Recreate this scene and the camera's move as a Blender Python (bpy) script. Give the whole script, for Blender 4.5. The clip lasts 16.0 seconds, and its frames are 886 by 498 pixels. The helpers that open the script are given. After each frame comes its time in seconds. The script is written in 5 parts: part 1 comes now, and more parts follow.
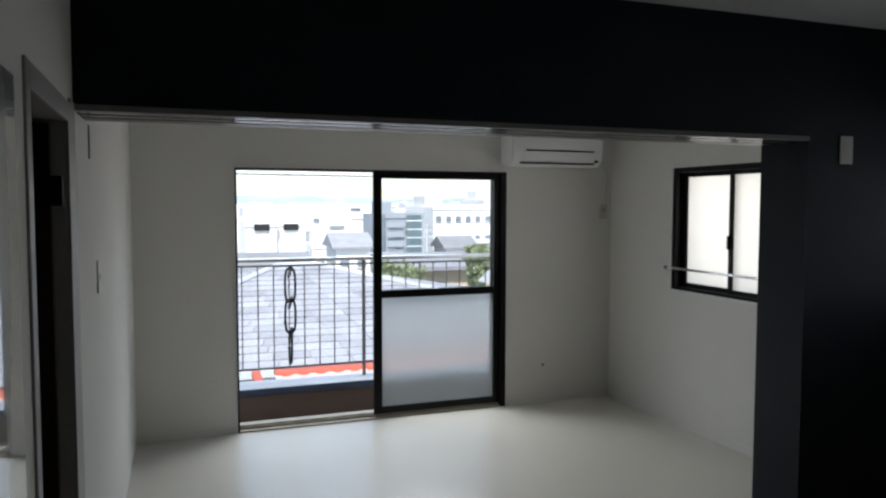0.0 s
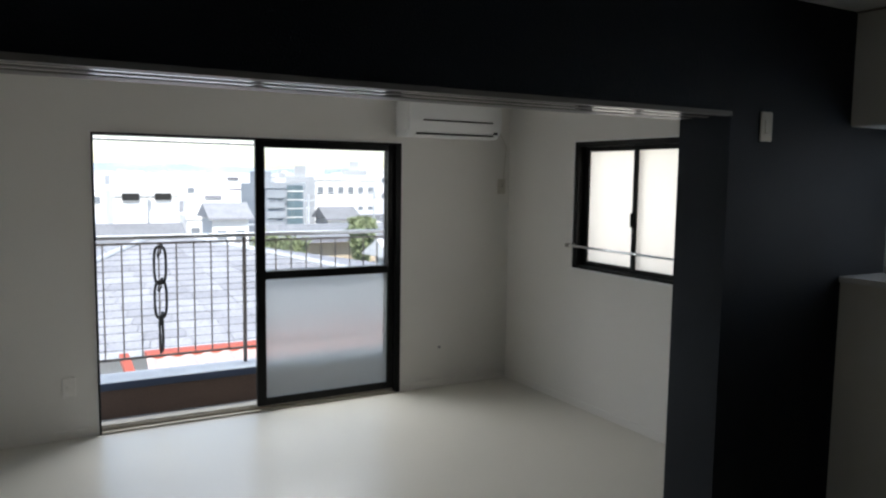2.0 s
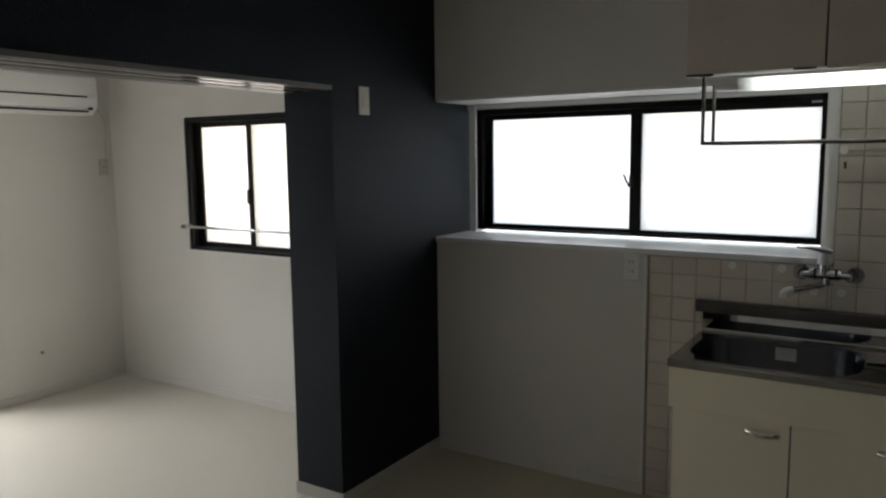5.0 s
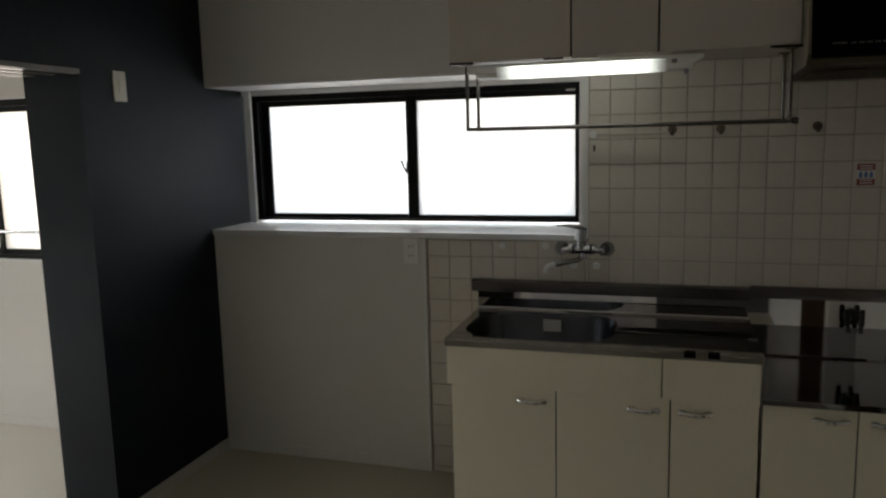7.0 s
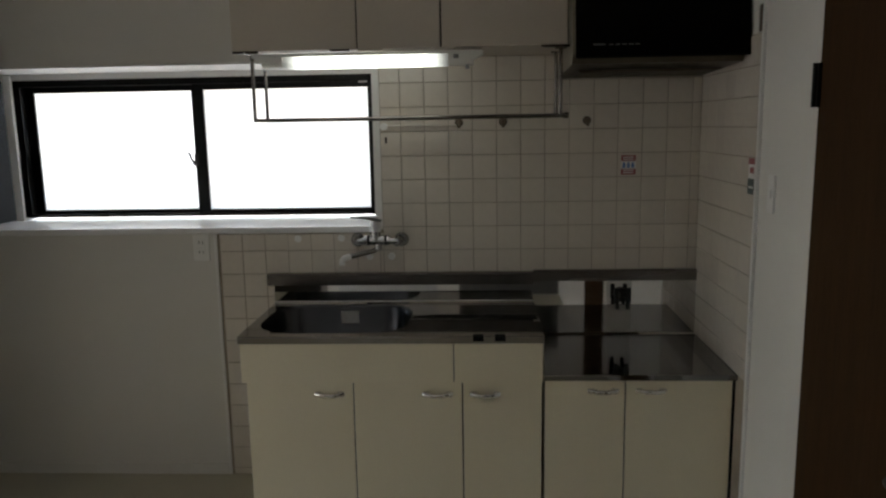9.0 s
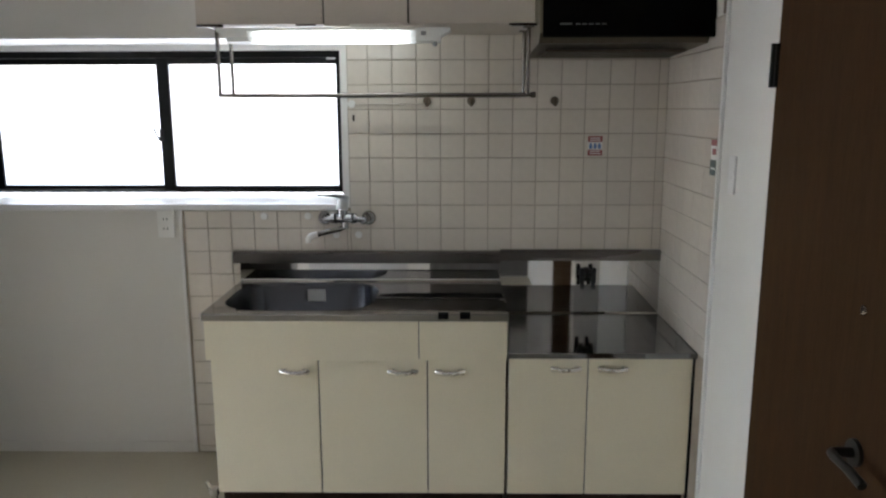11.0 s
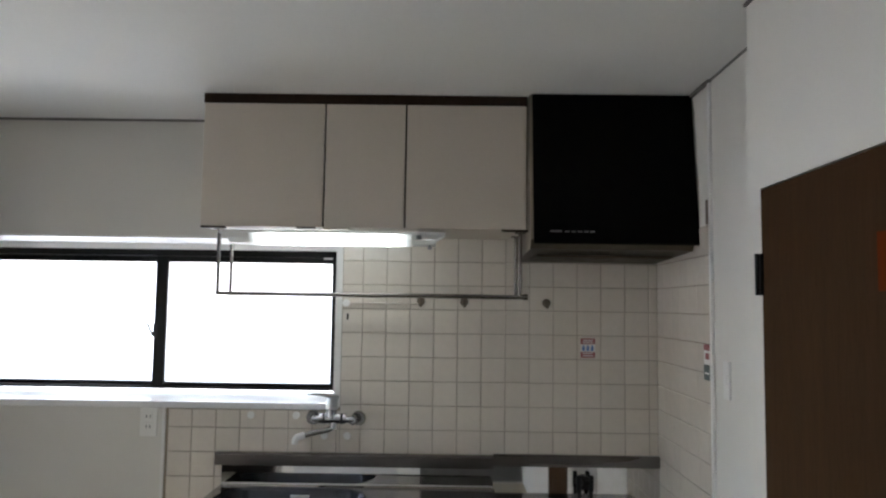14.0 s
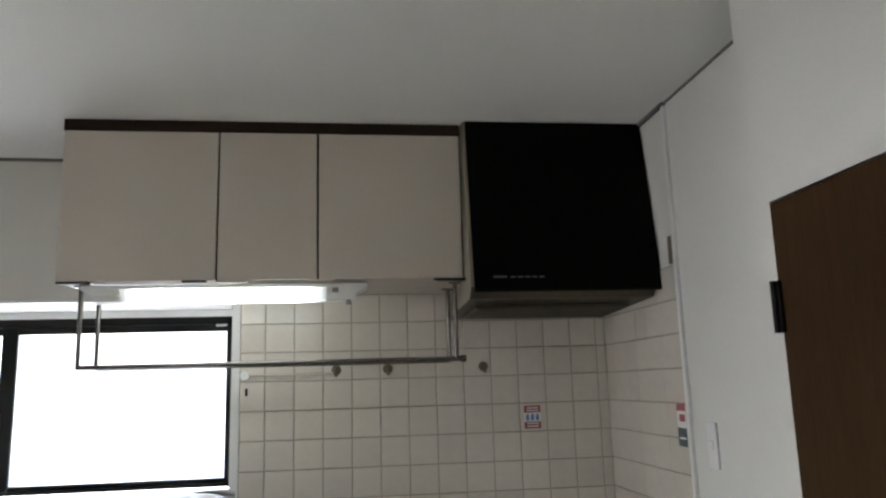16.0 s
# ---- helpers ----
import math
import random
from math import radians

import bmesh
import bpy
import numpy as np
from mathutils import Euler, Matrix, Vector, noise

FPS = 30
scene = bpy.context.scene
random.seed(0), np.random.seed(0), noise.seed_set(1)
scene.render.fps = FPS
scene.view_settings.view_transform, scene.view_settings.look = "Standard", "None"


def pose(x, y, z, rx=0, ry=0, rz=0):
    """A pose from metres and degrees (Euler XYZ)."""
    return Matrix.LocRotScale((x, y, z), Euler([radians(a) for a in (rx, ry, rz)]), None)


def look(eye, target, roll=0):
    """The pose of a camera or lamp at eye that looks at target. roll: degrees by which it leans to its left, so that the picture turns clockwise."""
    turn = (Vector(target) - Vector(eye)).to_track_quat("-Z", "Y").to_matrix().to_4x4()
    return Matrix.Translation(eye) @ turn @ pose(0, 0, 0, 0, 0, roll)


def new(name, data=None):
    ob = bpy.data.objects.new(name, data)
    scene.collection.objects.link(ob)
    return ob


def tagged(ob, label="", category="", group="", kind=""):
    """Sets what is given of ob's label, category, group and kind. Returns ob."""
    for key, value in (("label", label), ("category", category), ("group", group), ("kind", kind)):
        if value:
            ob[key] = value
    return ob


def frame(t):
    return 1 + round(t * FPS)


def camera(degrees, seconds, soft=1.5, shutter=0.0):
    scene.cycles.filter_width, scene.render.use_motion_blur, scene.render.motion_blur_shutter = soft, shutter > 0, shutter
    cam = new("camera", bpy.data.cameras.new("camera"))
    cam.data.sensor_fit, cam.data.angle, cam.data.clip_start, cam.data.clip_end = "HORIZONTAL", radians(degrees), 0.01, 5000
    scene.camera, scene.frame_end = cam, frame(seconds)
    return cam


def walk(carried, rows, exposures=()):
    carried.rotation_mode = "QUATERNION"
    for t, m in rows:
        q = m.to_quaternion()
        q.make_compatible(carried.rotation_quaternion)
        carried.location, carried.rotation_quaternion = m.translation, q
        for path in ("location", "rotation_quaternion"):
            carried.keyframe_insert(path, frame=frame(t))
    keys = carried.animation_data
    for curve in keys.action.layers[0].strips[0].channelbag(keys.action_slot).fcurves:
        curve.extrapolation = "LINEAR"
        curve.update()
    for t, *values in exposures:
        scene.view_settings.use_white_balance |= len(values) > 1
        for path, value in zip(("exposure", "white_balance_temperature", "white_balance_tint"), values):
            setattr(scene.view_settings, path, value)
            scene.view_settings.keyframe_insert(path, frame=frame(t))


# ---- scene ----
cam = camera(61.5, 16.0, soft=2.3)

PATH = [
    (0, (0.02, -0.088, 1.555), (0.72, 1.782, 1.436), 0.1),
    (0.5, (0.049, 0.029, 1.538), (0.757, 1.893, 1.376), -0.5),
    (1, (0.077, 0.178, 1.549), (0.866, 2.007, 1.375), 0.5),
    (1.5, (0.084, 0.244, 1.559), (0.975, 2.026, 1.383), 1.9),
    (2, (0.101, 0.29, 1.571), (1.084, 2.021, 1.377), 0.8),
    (2.5, (0.099, 0.307, 1.565), (1.184, 1.973, 1.356), -0.0),
    (3, (0.12, 0.298, 1.569), (1.322, 1.881, 1.348), -0.7),
    (3.5, (0.126, 0.297, 1.549), (1.451, 1.778, 1.324), -1.0),
    (4, (0.144, 0.283, 1.554), (1.617, 1.616, 1.319), -0.7),
    (4.2, (0.149, 0.283, 1.548), (1.676, 1.552, 1.313), -0.6),
    (6.5, (0.225, 0.224, 1.558), (2.06, 0.963, 1.268), -1.3),
    (7, (0.235, 0.195, 1.551), (2.125, 0.781, 1.259), -1.4),
    (7.5, (0.244, 0.176, 1.554), (2.176, 0.594, 1.253), -1.8),
    (8, (0.248, 0.163, 1.563), (2.205, 0.432, 1.247), -1.6),
    (8.5, (0.251, 0.141, 1.56), (2.219, 0.3, 1.238), -1.0),
    (9, (0.254, 0.118, 1.555), (2.224, 0.217, 1.228), -1.0),
    (9.5, (0.246, 0.122, 1.562), (2.215, 0.153, 1.21), -0.4),
    (9.7, (0.244, 0.115, 1.556), (2.206, 0.144, 1.171), -0.1),
    (11.8, (0.259, 0.081, 1.528), (2.232, 0.116, 1.202), -0.3),
    (12, (0.264, 0.078, 1.525), (2.245, 0.103, 1.255), -0.0),
    (12.5, (0.261, 0.074, 1.536), (2.255, 0.118, 1.388), 0.2),
    (13, (0.256, 0.075, 1.53), (2.256, 0.112, 1.504), 0.1),
    (13.5, (0.259, 0.079, 1.536), (2.258, 0.101, 1.611), 0.6),
    (14, (0.254, 0.087, 1.544), (2.248, 0.102, 1.699), 0.8),
    (14.5, (0.258, 0.103, 1.543), (2.247, 0.104, 1.75), 1.0),
    (15, (0.297, 0.129, 1.52), (2.282, 0.081, 1.758), 1.0),
    (15.5, (0.434, 0.151, 1.493), (2.404, 0.04, 1.817), 0.3),
    (16, (0.706, 0.171, 1.501), (2.655, -0.093, 1.862), -1.7),
]
walk(cam, [(t, look(eye, target, roll)) for t, eye, target, roll in PATH],
     [(0, 0.6, 6150, 9), (2.5, 0.7, 6350, 10), (4, 1.12, 6550, 10), (7, 1.42, 6950, 12), (8.5, 1.5, 7050, 12), (9.5, 2.28, 6750, 13), (12, 3.08, 6250, 14), (14, 3.0, 6250, 14), (16, 3.08, 6300, 13)])

# ---------- world, sun ----------
world = bpy.data.worlds.new("sky")
scene.world = world
world.use_nodes = True
wn = world.node_tree
sky = wn.nodes.new("ShaderNodeTexSky")
sky.sky_type, sky.sun_disc = "NISHITA", False
sky.sun_elevation, sky.sun_rotation = radians(52), radians(200)
sky.air_density, sky.dust_density = 1.0, 0.6
wn.links.new(sky.outputs["Color"], wn.nodes["Background"].inputs["Color"])
wn.nodes["Background"].inputs["Strength"].default_value = 0.15
sun = new("sun", bpy.data.lights.new("sun", "SUN"))
sun.data.energy, sun.data.angle, sun.data.color = 5.0, radians(0.6), (1.0, 0.96, 0.9)
sun.matrix_world = look((-5, -14, 19), (0, 0, 0))


def window_light(name, place, target, w, h, watts, color):
    """Daylight that comes in by a window."""
    ob = new(name, bpy.data.lights.new(name, "AREA"))
    ob.data.shape, ob.data.size, ob.data.size_y, ob.data.energy, ob.data.color = "RECTANGLE", w, h, watts, color
    ob.matrix_world = look(place, target)


window_light("daylight_balcony", (1.46, 6.6, 2.9), (1.46, 2.4, 0.2), 2.8, 2.0, 96, (0.98, 0.985, 0.98))
window_light("daylight_kitchen", (3.95, 1.36, 1.47), (0, 1.36, 1.2), 1.5, 0.62, 0.52, (1.0, 0.98, 0.95))
window_light("daylight_side", (3.62, 3.73, 1.39), (0, 3.73, 1.2), 1.08, 0.82, 2.3, (1.0, 0.98, 0.95))

# ---------- materials ----------
def material(name, color, rough=0.5, metal=0.0, spec=0.5, vary=0.08, scale=6.0, grain=120.0, bump=0.05, stretch=(1, 1, 1), random_amount=0.0, coat=0.0, sheen=0.08, island=0.0):
    """A surface with soft stains at one scale and a fine grain at another."""
    m = bpy.data.materials.new(name)
    m.use_nodes = True
    n, l = m.node_tree.nodes, m.node_tree.links
    b = n["Principled BSDF"]
    b.inputs["Roughness"].default_value, b.inputs["Metallic"].default_value = rough, metal
    b.inputs["Specular IOR Level"].default_value = spec
    b.inputs["Coat Weight"].default_value = coat
    co = n.new("ShaderNodeTexCoord")
    mp = n.new("ShaderNodeMapping")
    mp.inputs["Scale"].default_value = stretch
    l.new(co.outputs["Object"], mp.inputs["Vector"])
    big, fine = n.new("ShaderNodeTexNoise"), n.new("ShaderNodeTexNoise")
    for t, s, d in ((big, scale, 4), (fine, grain, 3)):
        t.inputs["Scale"].default_value, t.inputs["Detail"].default_value = s, d
        l.new(mp.outputs["Vector"], t.inputs["Vector"])
    add = n.new("ShaderNodeMath")
    add.operation = "ADD"
    l.new(big.outputs["Fac"], add.inputs[0])
    l.new(fine.outputs["Fac"], add.inputs[1])
    rng = n.new("ShaderNodeMapRange")
    rng.inputs["From Min"].default_value, rng.inputs["From Max"].default_value = 0.6, 1.4
    rng.inputs["To Min"].default_value, rng.inputs["To Max"].default_value = 1 - vary, 1 + vary
    l.new(add.outputs[0], rng.inputs["Value"])
    mul = n.new("ShaderNodeVectorMath")
    mul.operation = "SCALE"
    mul.inputs[0].default_value = color
    last = rng.outputs["Result"]
    if random_amount:
        info = n.new("ShaderNodeObjectInfo")
        r2 = n.new("ShaderNodeMapRange")
        r2.inputs["To Min"].default_value, r2.inputs["To Max"].default_value = 1 - random_amount, 1 + random_amount
        l.new(info.outputs["Random"], r2.inputs["Value"])
        m2 = n.new("ShaderNodeMath")
        m2.operation = "MULTIPLY"
        l.new(last, m2.inputs[0])
        l.new(r2.outputs["Result"], m2.inputs[1])
        last = m2.outputs[0]
    if island:
        geo = n.new("ShaderNodeNewGeometry")
        r3 = n.new("ShaderNodeMapRange")
        r3.inputs["To Min"].default_value, r3.inputs["To Max"].default_value = 1 - island, 1 + island
        l.new(geo.outputs["Random Per Island"], r3.inputs["Value"])
        m3 = n.new("ShaderNodeMath")
        m3.operation = "MULTIPLY"
        l.new(last, m3.inputs[0])
        l.new(r3.outputs["Result"], m3.inputs[1])
        last = m3.outputs[0]
    l.new(last, mul.inputs["Scale"])
    l.new(mul.outputs[0], b.inputs["Base Color"])
    rr = n.new("ShaderNodeMapRange")
    rr.inputs["To Min"].default_value, rr.inputs["To Max"].default_value = max(rough - sheen, 0.02), min(rough + sheen, 1)
    l.new(big.outputs["Fac"], rr.inputs["Value"])
    l.new(rr.outputs["Result"], b.inputs["Roughness"])
    if bump:
        bp = n.new("ShaderNodeBump")
        bp.inputs["Strength"].default_value, bp.inputs["Distance"].default_value = bump, 0.01
        l.new(fine.outputs["Fac"], bp.inputs["Height"])
        l.new(bp.outputs["Normal"], b.inputs["Normal"])
    return m


def wood(name, color, rough=0.4):
    """Brown veneer with upright grain."""
    return material(name, color, rough, spec=0.12, vary=0.25, scale=5, grain=60, bump=0.04, stretch=(6, 6, 0.35))


def glass(name, rough, tint=(1, 1, 1), ior=1.45, veil=0.0):
    m = bpy.data.materials.new(name)
    m.use_nodes = True
    n, l = m.node_tree.nodes, m.node_tree.links
    b = n["Principled BSDF"]
    b.inputs["Base Color"].default_value = (*tint, 1)
    b.inputs["Transmission Weight"].default_value = 1.0
    b.inputs["Roughness"].default_value, b.inputs["IOR"].default_value = rough, ior
    if veil:
        tr = n.new("ShaderNodeBsdfTranslucent")
        tr.inputs["Color"].default_value = (*tint, 1)
        mix = n.new("ShaderNodeMixShader")
        mix.inputs["Fac"].default_value = veil
        l.new(b.outputs[0], mix.inputs[1])
        l.new(tr.outputs[0], mix.inputs[2])
        l.new(mix.outputs[0], n["Material Output"].inputs["Surface"])
    return m


def glow(name, color, strength):
    m = bpy.data.materials.new(name)
    m.use_nodes = True
    b = m.node_tree.nodes["Principled BSDF"]
    b.inputs["Base Color"].default_value = (0.9, 0.9, 0.9, 1)
    b.inputs["Emission Color"].default_value = (*color, 1)
    b.inputs["Emission Strength"].default_value = strength
    return m


def tube_glow(name, color, strength, y0, y1):
    """A fluorescent tube behind a cover: its last centimetres burn dimmer."""
    m = glow(name, color, strength)
    n, l = m.node_tree.nodes, m.node_tree.links
    co, sp = n.new("ShaderNodeTexCoord"), n.new("ShaderNodeSeparateXYZ")
    l.new(co.outputs["Object"], sp.inputs[0])
    ramps = []
    for end, away in ((y0, y0 + 0.11), (y1, y1 - 0.11)):
        mr = n.new("ShaderNodeMapRange")
        mr.interpolation_type = "SMOOTHSTEP"
        mr.inputs["From Min"].default_value, mr.inputs["From Max"].default_value = end, away
        mr.inputs["To Min"].default_value = 0.04
        l.new(sp.outputs["Y"], mr.inputs["Value"])
        ramps.append(mr)
    mu, ms = n.new("ShaderNodeMath"), n.new("ShaderNodeMath")
    mu.operation = ms.operation = "MULTIPLY"
    ms.inputs[1].default_value = strength
    l.new(ramps[0].outputs["Result"], mu.inputs[0])
    l.new(ramps[1].outputs["Result"], mu.inputs[1])
    l.new(mu.outputs[0], ms.inputs[0])
    l.new(ms.outputs[0], n["Principled BSDF"].inputs["Emission Strength"])
    return m


WALLPAPER = material("white_wallpaper", (0.74, 0.72, 0.68), 0.75, vary=0.035, scale=2.0, grain=260, bump=0.16)
NAVY = material("navy_wallpaper", (0.0038, 0.0049, 0.0086), 0.48, spec=0.21, vary=0.18, scale=3.0, grain=170, bump=0.5)
NAVY.node_tree.nodes["Principled BSDF"].inputs["Specular Tint"].default_value = (0.84, 0.91, 1.0, 1)
CEILING = material("white_ceiling_board", (0.76, 0.755, 0.74), 0.8, vary=0.03, scale=1.5, grain=150, bump=0.08)
FLOOR = material("ivory_vinyl_floor", (0.63, 0.605, 0.535), 0.3, spec=1.0, vary=0.03, scale=2.0, grain=90, bump=0.01, sheen=0.02)
FLOORK = material("beige_kitchen_vinyl", (0.48, 0.44, 0.34), 0.36, spec=0.5, vary=0.06, scale=2.0, grain=90, bump=0.01, sheen=0.03)
PAINT = material("white_painted_wood", (0.78, 0.77, 0.75), 0.35, vary=0.03, scale=4, grain=60, bump=0.02)
GLOSS = material("glossy_white_board", (0.8, 0.8, 0.8), 0.14, vary=0.02, scale=4, grain=50, bump=0.0)
GLOSSDOOR = material("mirror_gloss_white", (0.64, 0.64, 0.64), 0.03, spec=0.8, vary=0.02, bump=0.0, coat=1.0, sheen=0.005)
RAIL = material("polished_rail", (0.75, 0.74, 0.72), 0.1, metal=1.0, vary=0.05, sheen=0.02)
OLDSILL = material("worn_bronze_sill", (0.4, 0.36, 0.29), 0.55, metal=0.15, vary=0.25, scale=8)
# the unlit room's darkness is put into this wall colour
DIMWALL = material("unlit_room_dark", (0.07, 0.06, 0.052), 0.8, vary=0.1, scale=3, grain=120, bump=0.1)
TAUPE = material("taupe_paint", (0.3, 0.285, 0.27), 0.45, vary=0.08, scale=4, grain=60, bump=0.02)
TRACK = material("grey_vinyl_track", (0.17, 0.16, 0.155), 0.4, vary=0.06, scale=6, grain=80, bump=0.02)
BLACK = material("black_aluminium", (0.004, 0.004, 0.004), 0.4, spec=0.2, vary=0.2, scale=9, grain=200, bump=0.03)
RUBBER = material("black_rubber", (0.01, 0.01, 0.01), 0.7, vary=0.1)
TILE = material("cream_glazed_tile", (0.685, 0.625, 0.55), 0.22, vary=0.035, scale=9, grain=40, bump=0.015, random_amount=0.035)
GROUT = material("brown_grey_grout", (0.33, 0.275, 0.21), 0.9, vary=0.35, scale=7, grain=200, bump=0.2)
CREAM = material("cream_melamine", (0.82, 0.75, 0.58), 0.4, vary=0.035, scale=3, grain=150, bump=0.02)
BEIGE = material("beige_grey_melamine", (0.56, 0.5, 0.43), 0.42, vary=0.04, scale=3, grain=180, bump=0.03)
DARKWOOD = wood("dark_brown_trim", (0.03, 0.018, 0.012))
BROWN = wood("brown_door_veneer", (0.052, 0.027, 0.0125), 0.75)
REFLECTGREY = wood("grey_reflection_panel", (0.11, 0.105, 0.1), 0.6)
BROWN.node_tree.nodes["Principled BSDF"].inputs["Specular IOR Level"].default_value = 0.05
BACKSTEEL = material("mirror_stainless", (0.62, 0.61, 0.6), 0.03, metal=1.0, vary=0.08, scale=5, grain=160, bump=0.0, sheen=0.015)
STEEL = material("brushed_stainless", (0.37, 0.36, 0.35), 0.045, metal=1.0, vary=0.1, scale=5, grain=160, bump=0.003, stretch=(1, 0.08, 1), sheen=0.025)
# same brushed finish as the worktop, with a darker base colour
SHELFSTEEL = material("darker_stainless", (0.21, 0.21, 0.215), 0.06, metal=1.0, vary=0.1, scale=5, grain=160, bump=0.003, stretch=(1, 0.08, 1), sheen=0.025)
DULLSTEEL = material("dull_steel", (0.17, 0.155, 0.145), 0.28, metal=1.0, vary=0.15, scale=6, grain=150, bump=0.004, stretch=(1, 0.1, 1))
RACKSTEEL = material("tarnished_rack_steel", (0.27, 0.255, 0.24), 0.16, metal=1.0, vary=0.25, scale=9)
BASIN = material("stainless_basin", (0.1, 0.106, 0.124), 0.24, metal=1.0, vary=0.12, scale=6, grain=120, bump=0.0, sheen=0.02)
CHROME = material("chrome", (0.8, 0.8, 0.81), 0.08, metal=1.0, vary=0.05)
TAPCHROME = material("dull_chrome", (0.5, 0.5, 0.52), 0.05, metal=1.0, vary=0.1, scale=40, sheen=0.02)
SATIN = material("satin_chrome", (0.72, 0.73, 0.75), 0.32, metal=0.65, vary=0.05)
GAP = material("black_gap", (0.004, 0.004, 0.004), 0.8, spec=0.04, vary=0.1)
# white lowered in colour: the low light at the navy wall's foot
DIMPAINT = material("dimmed_white_paint", (0.5, 0.48, 0.44), 0.5, vary=0.08, scale=4, grain=60, bump=0.02)
HANDLE = material("worn_chrome_handle", (0.78, 0.76, 0.73), 0.14, metal=1.0, vary=0.25, scale=30)
DARKCHROME = material("tarnished_chrome", (0.3, 0.29, 0.28), 0.2, metal=1.0, vary=0.2)
PLASTIC = material("white_plastic", (0.84, 0.835, 0.81), 0.35, vary=0.03)
OLDPLASTIC = material("aged_white_plastic", (0.55, 0.52, 0.45), 0.4, vary=0.06)
AC_WHITE = material("white_appliance_plastic", (0.78, 0.78, 0.77), 0.35, vary=0.02)
HOODBLACK = material("black_enamel", (0.0015, 0.0015, 0.0015), 0.5, spec=0.05, vary=0.2)
HOODSIDE = material("beige_enamel", (0.26, 0.225, 0.17), 0.4, vary=0.08, scale=6)
FILTER = material("dark_hood_metal", (0.1, 0.083, 0.062), 0.5, metal=0.6, vary=0.2)
IRON = material("dark_iron", (0.03, 0.028, 0.026), 0.45, metal=0.5, vary=0.2)
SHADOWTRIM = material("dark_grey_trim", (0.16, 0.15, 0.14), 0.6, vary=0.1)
BADGE = material("dim_print", (0.09, 0.09, 0.09), 0.5)
HOOK = material("grey_brown_plastic", (0.12, 0.085, 0.055), 0.45, vary=0.1)
DARKRED = material("dark_red_plate", (0.12, 0.022, 0.004), 0.85, spec=0.03, vary=0.1)
RED = material("red_print", (0.27, 0.035, 0.04), 0.4)
BLUE = material("blue_print", (0.1, 0.2, 0.45), 0.4)
GREENP = material("dark_green_print", (0.03, 0.055, 0.055), 0.4)
GREYP = material("grey_print", (0.25, 0.25, 0.26), 0.4)
LABELW = material("label_white", (0.75, 0.74, 0.72), 0.4)
CLEAR = glass("clear_glass", 0.0)
FROST = glass("frosted_glass", 0.43, (0.47, 0.495, 0.49), 1.12, 0.12)
FROSTW = glass("frosted_window_glass", 0.5, (0.97, 0.945, 0.9), 1.12, 0.7)
FROSTC = glass("cream_frosted_glass", 0.5, (0.75, 0.71, 0.65), 1.12, 0.7)
TUBE = tube_glow("fluorescent_cover", (0.9, 1.0, 0.95), 0.78, 0.222, 0.831)
CONCRETE = material("balcony_concrete", (0.32, 0.31, 0.29), 0.85, vary=0.15, scale=3, grain=60, bump=0.2)
KERBEDGE = material("dark_blue_edge", (0.035, 0.05, 0.085), 0.5, vary=0.2)
KERB = material("brown_painted_kerb", (0.11, 0.068, 0.048), 0.7, vary=0.2, scale=4, grain=70, bump=0.15)
KERBTOP = material("grey_kerb_coping", (0.5, 0.52, 0.54), 0.6, vary=0.12, scale=4, grain=70, bump=0.1)
RAILGREY = material("weathered_rail_paint", (0.15, 0.13, 0.115), 0.55, vary=0.25, scale=8, grain=90, bump=0.08)
ALU = material("dull_aluminium", (0.6, 0.6, 0.6), 0.35, metal=0.9, vary=0.1)
# town colours from here on are paled to carry haze and glare
SLATE = material("grey_roof_slate", (0.31, 0.315, 0.335), 0.7, vary=0.22, scale=1.2, grain=14, bump=0.2, random_amount=0.12)
PINKROOF = material("faded_red_sheet", (0.6, 0.44, 0.4), 0.55, vary=0.18, scale=1.0, grain=12, bump=0.1)
REDROOF = material("red_sheet_roof", (0.42, 0.1, 0.06), 0.55, vary=0.18, scale=1.0, grain=12, bump=0.1)
ROOFGREY = material("grey_town_roof", (0.2, 0.205, 0.215), 0.8, vary=0.2, scale=0.8, grain=6, bump=0.1, random_amount=0.5)
STUCCO = material("pale_stucco", (0.76, 0.75, 0.725), 0.85, vary=0.1, scale=0.6, grain=14, bump=0.1, random_amount=0.15)
STUCCO2 = material("tan_stucco", (0.52, 0.43, 0.31), 0.85, vary=0.12, scale=0.6, grain=14, bump=0.1)
STUCCO3 = material("grey_stucco", (0.44, 0.46, 0.48), 0.85, vary=0.12, scale=0.6, grain=14, bump=0.1)
FARWALL = material("far_town_walls", (0.74, 0.735, 0.72), 0.85, vary=0.1, scale=0.05, grain=1.0, bump=0.0, island=0.35)
# shade of openings and eaves as a colour, softened for haze
FARDARK = material("far_shadowed_openings", (0.17, 0.17, 0.185), 0.7, vary=0.2, scale=0.3, island=0.6)
OFFICE = material("blue_grey_cladding", (0.3, 0.325, 0.35), 0.7, vary=0.12, scale=0.6, grain=14, bump=0.1)
ROOFDIM = material("blue_grey_roof", (0.24, 0.25, 0.265), 0.75, vary=0.15, scale=0.8, grain=6, bump=0.1)
TEALGLASS = material("teal_glazing", (0.11, 0.155, 0.175), 0.2, vary=0.3, scale=0.8)
FARGLASS = material("hazed_window_glass", (0.2, 0.22, 0.24), 0.15, vary=0.2, scale=0.8)
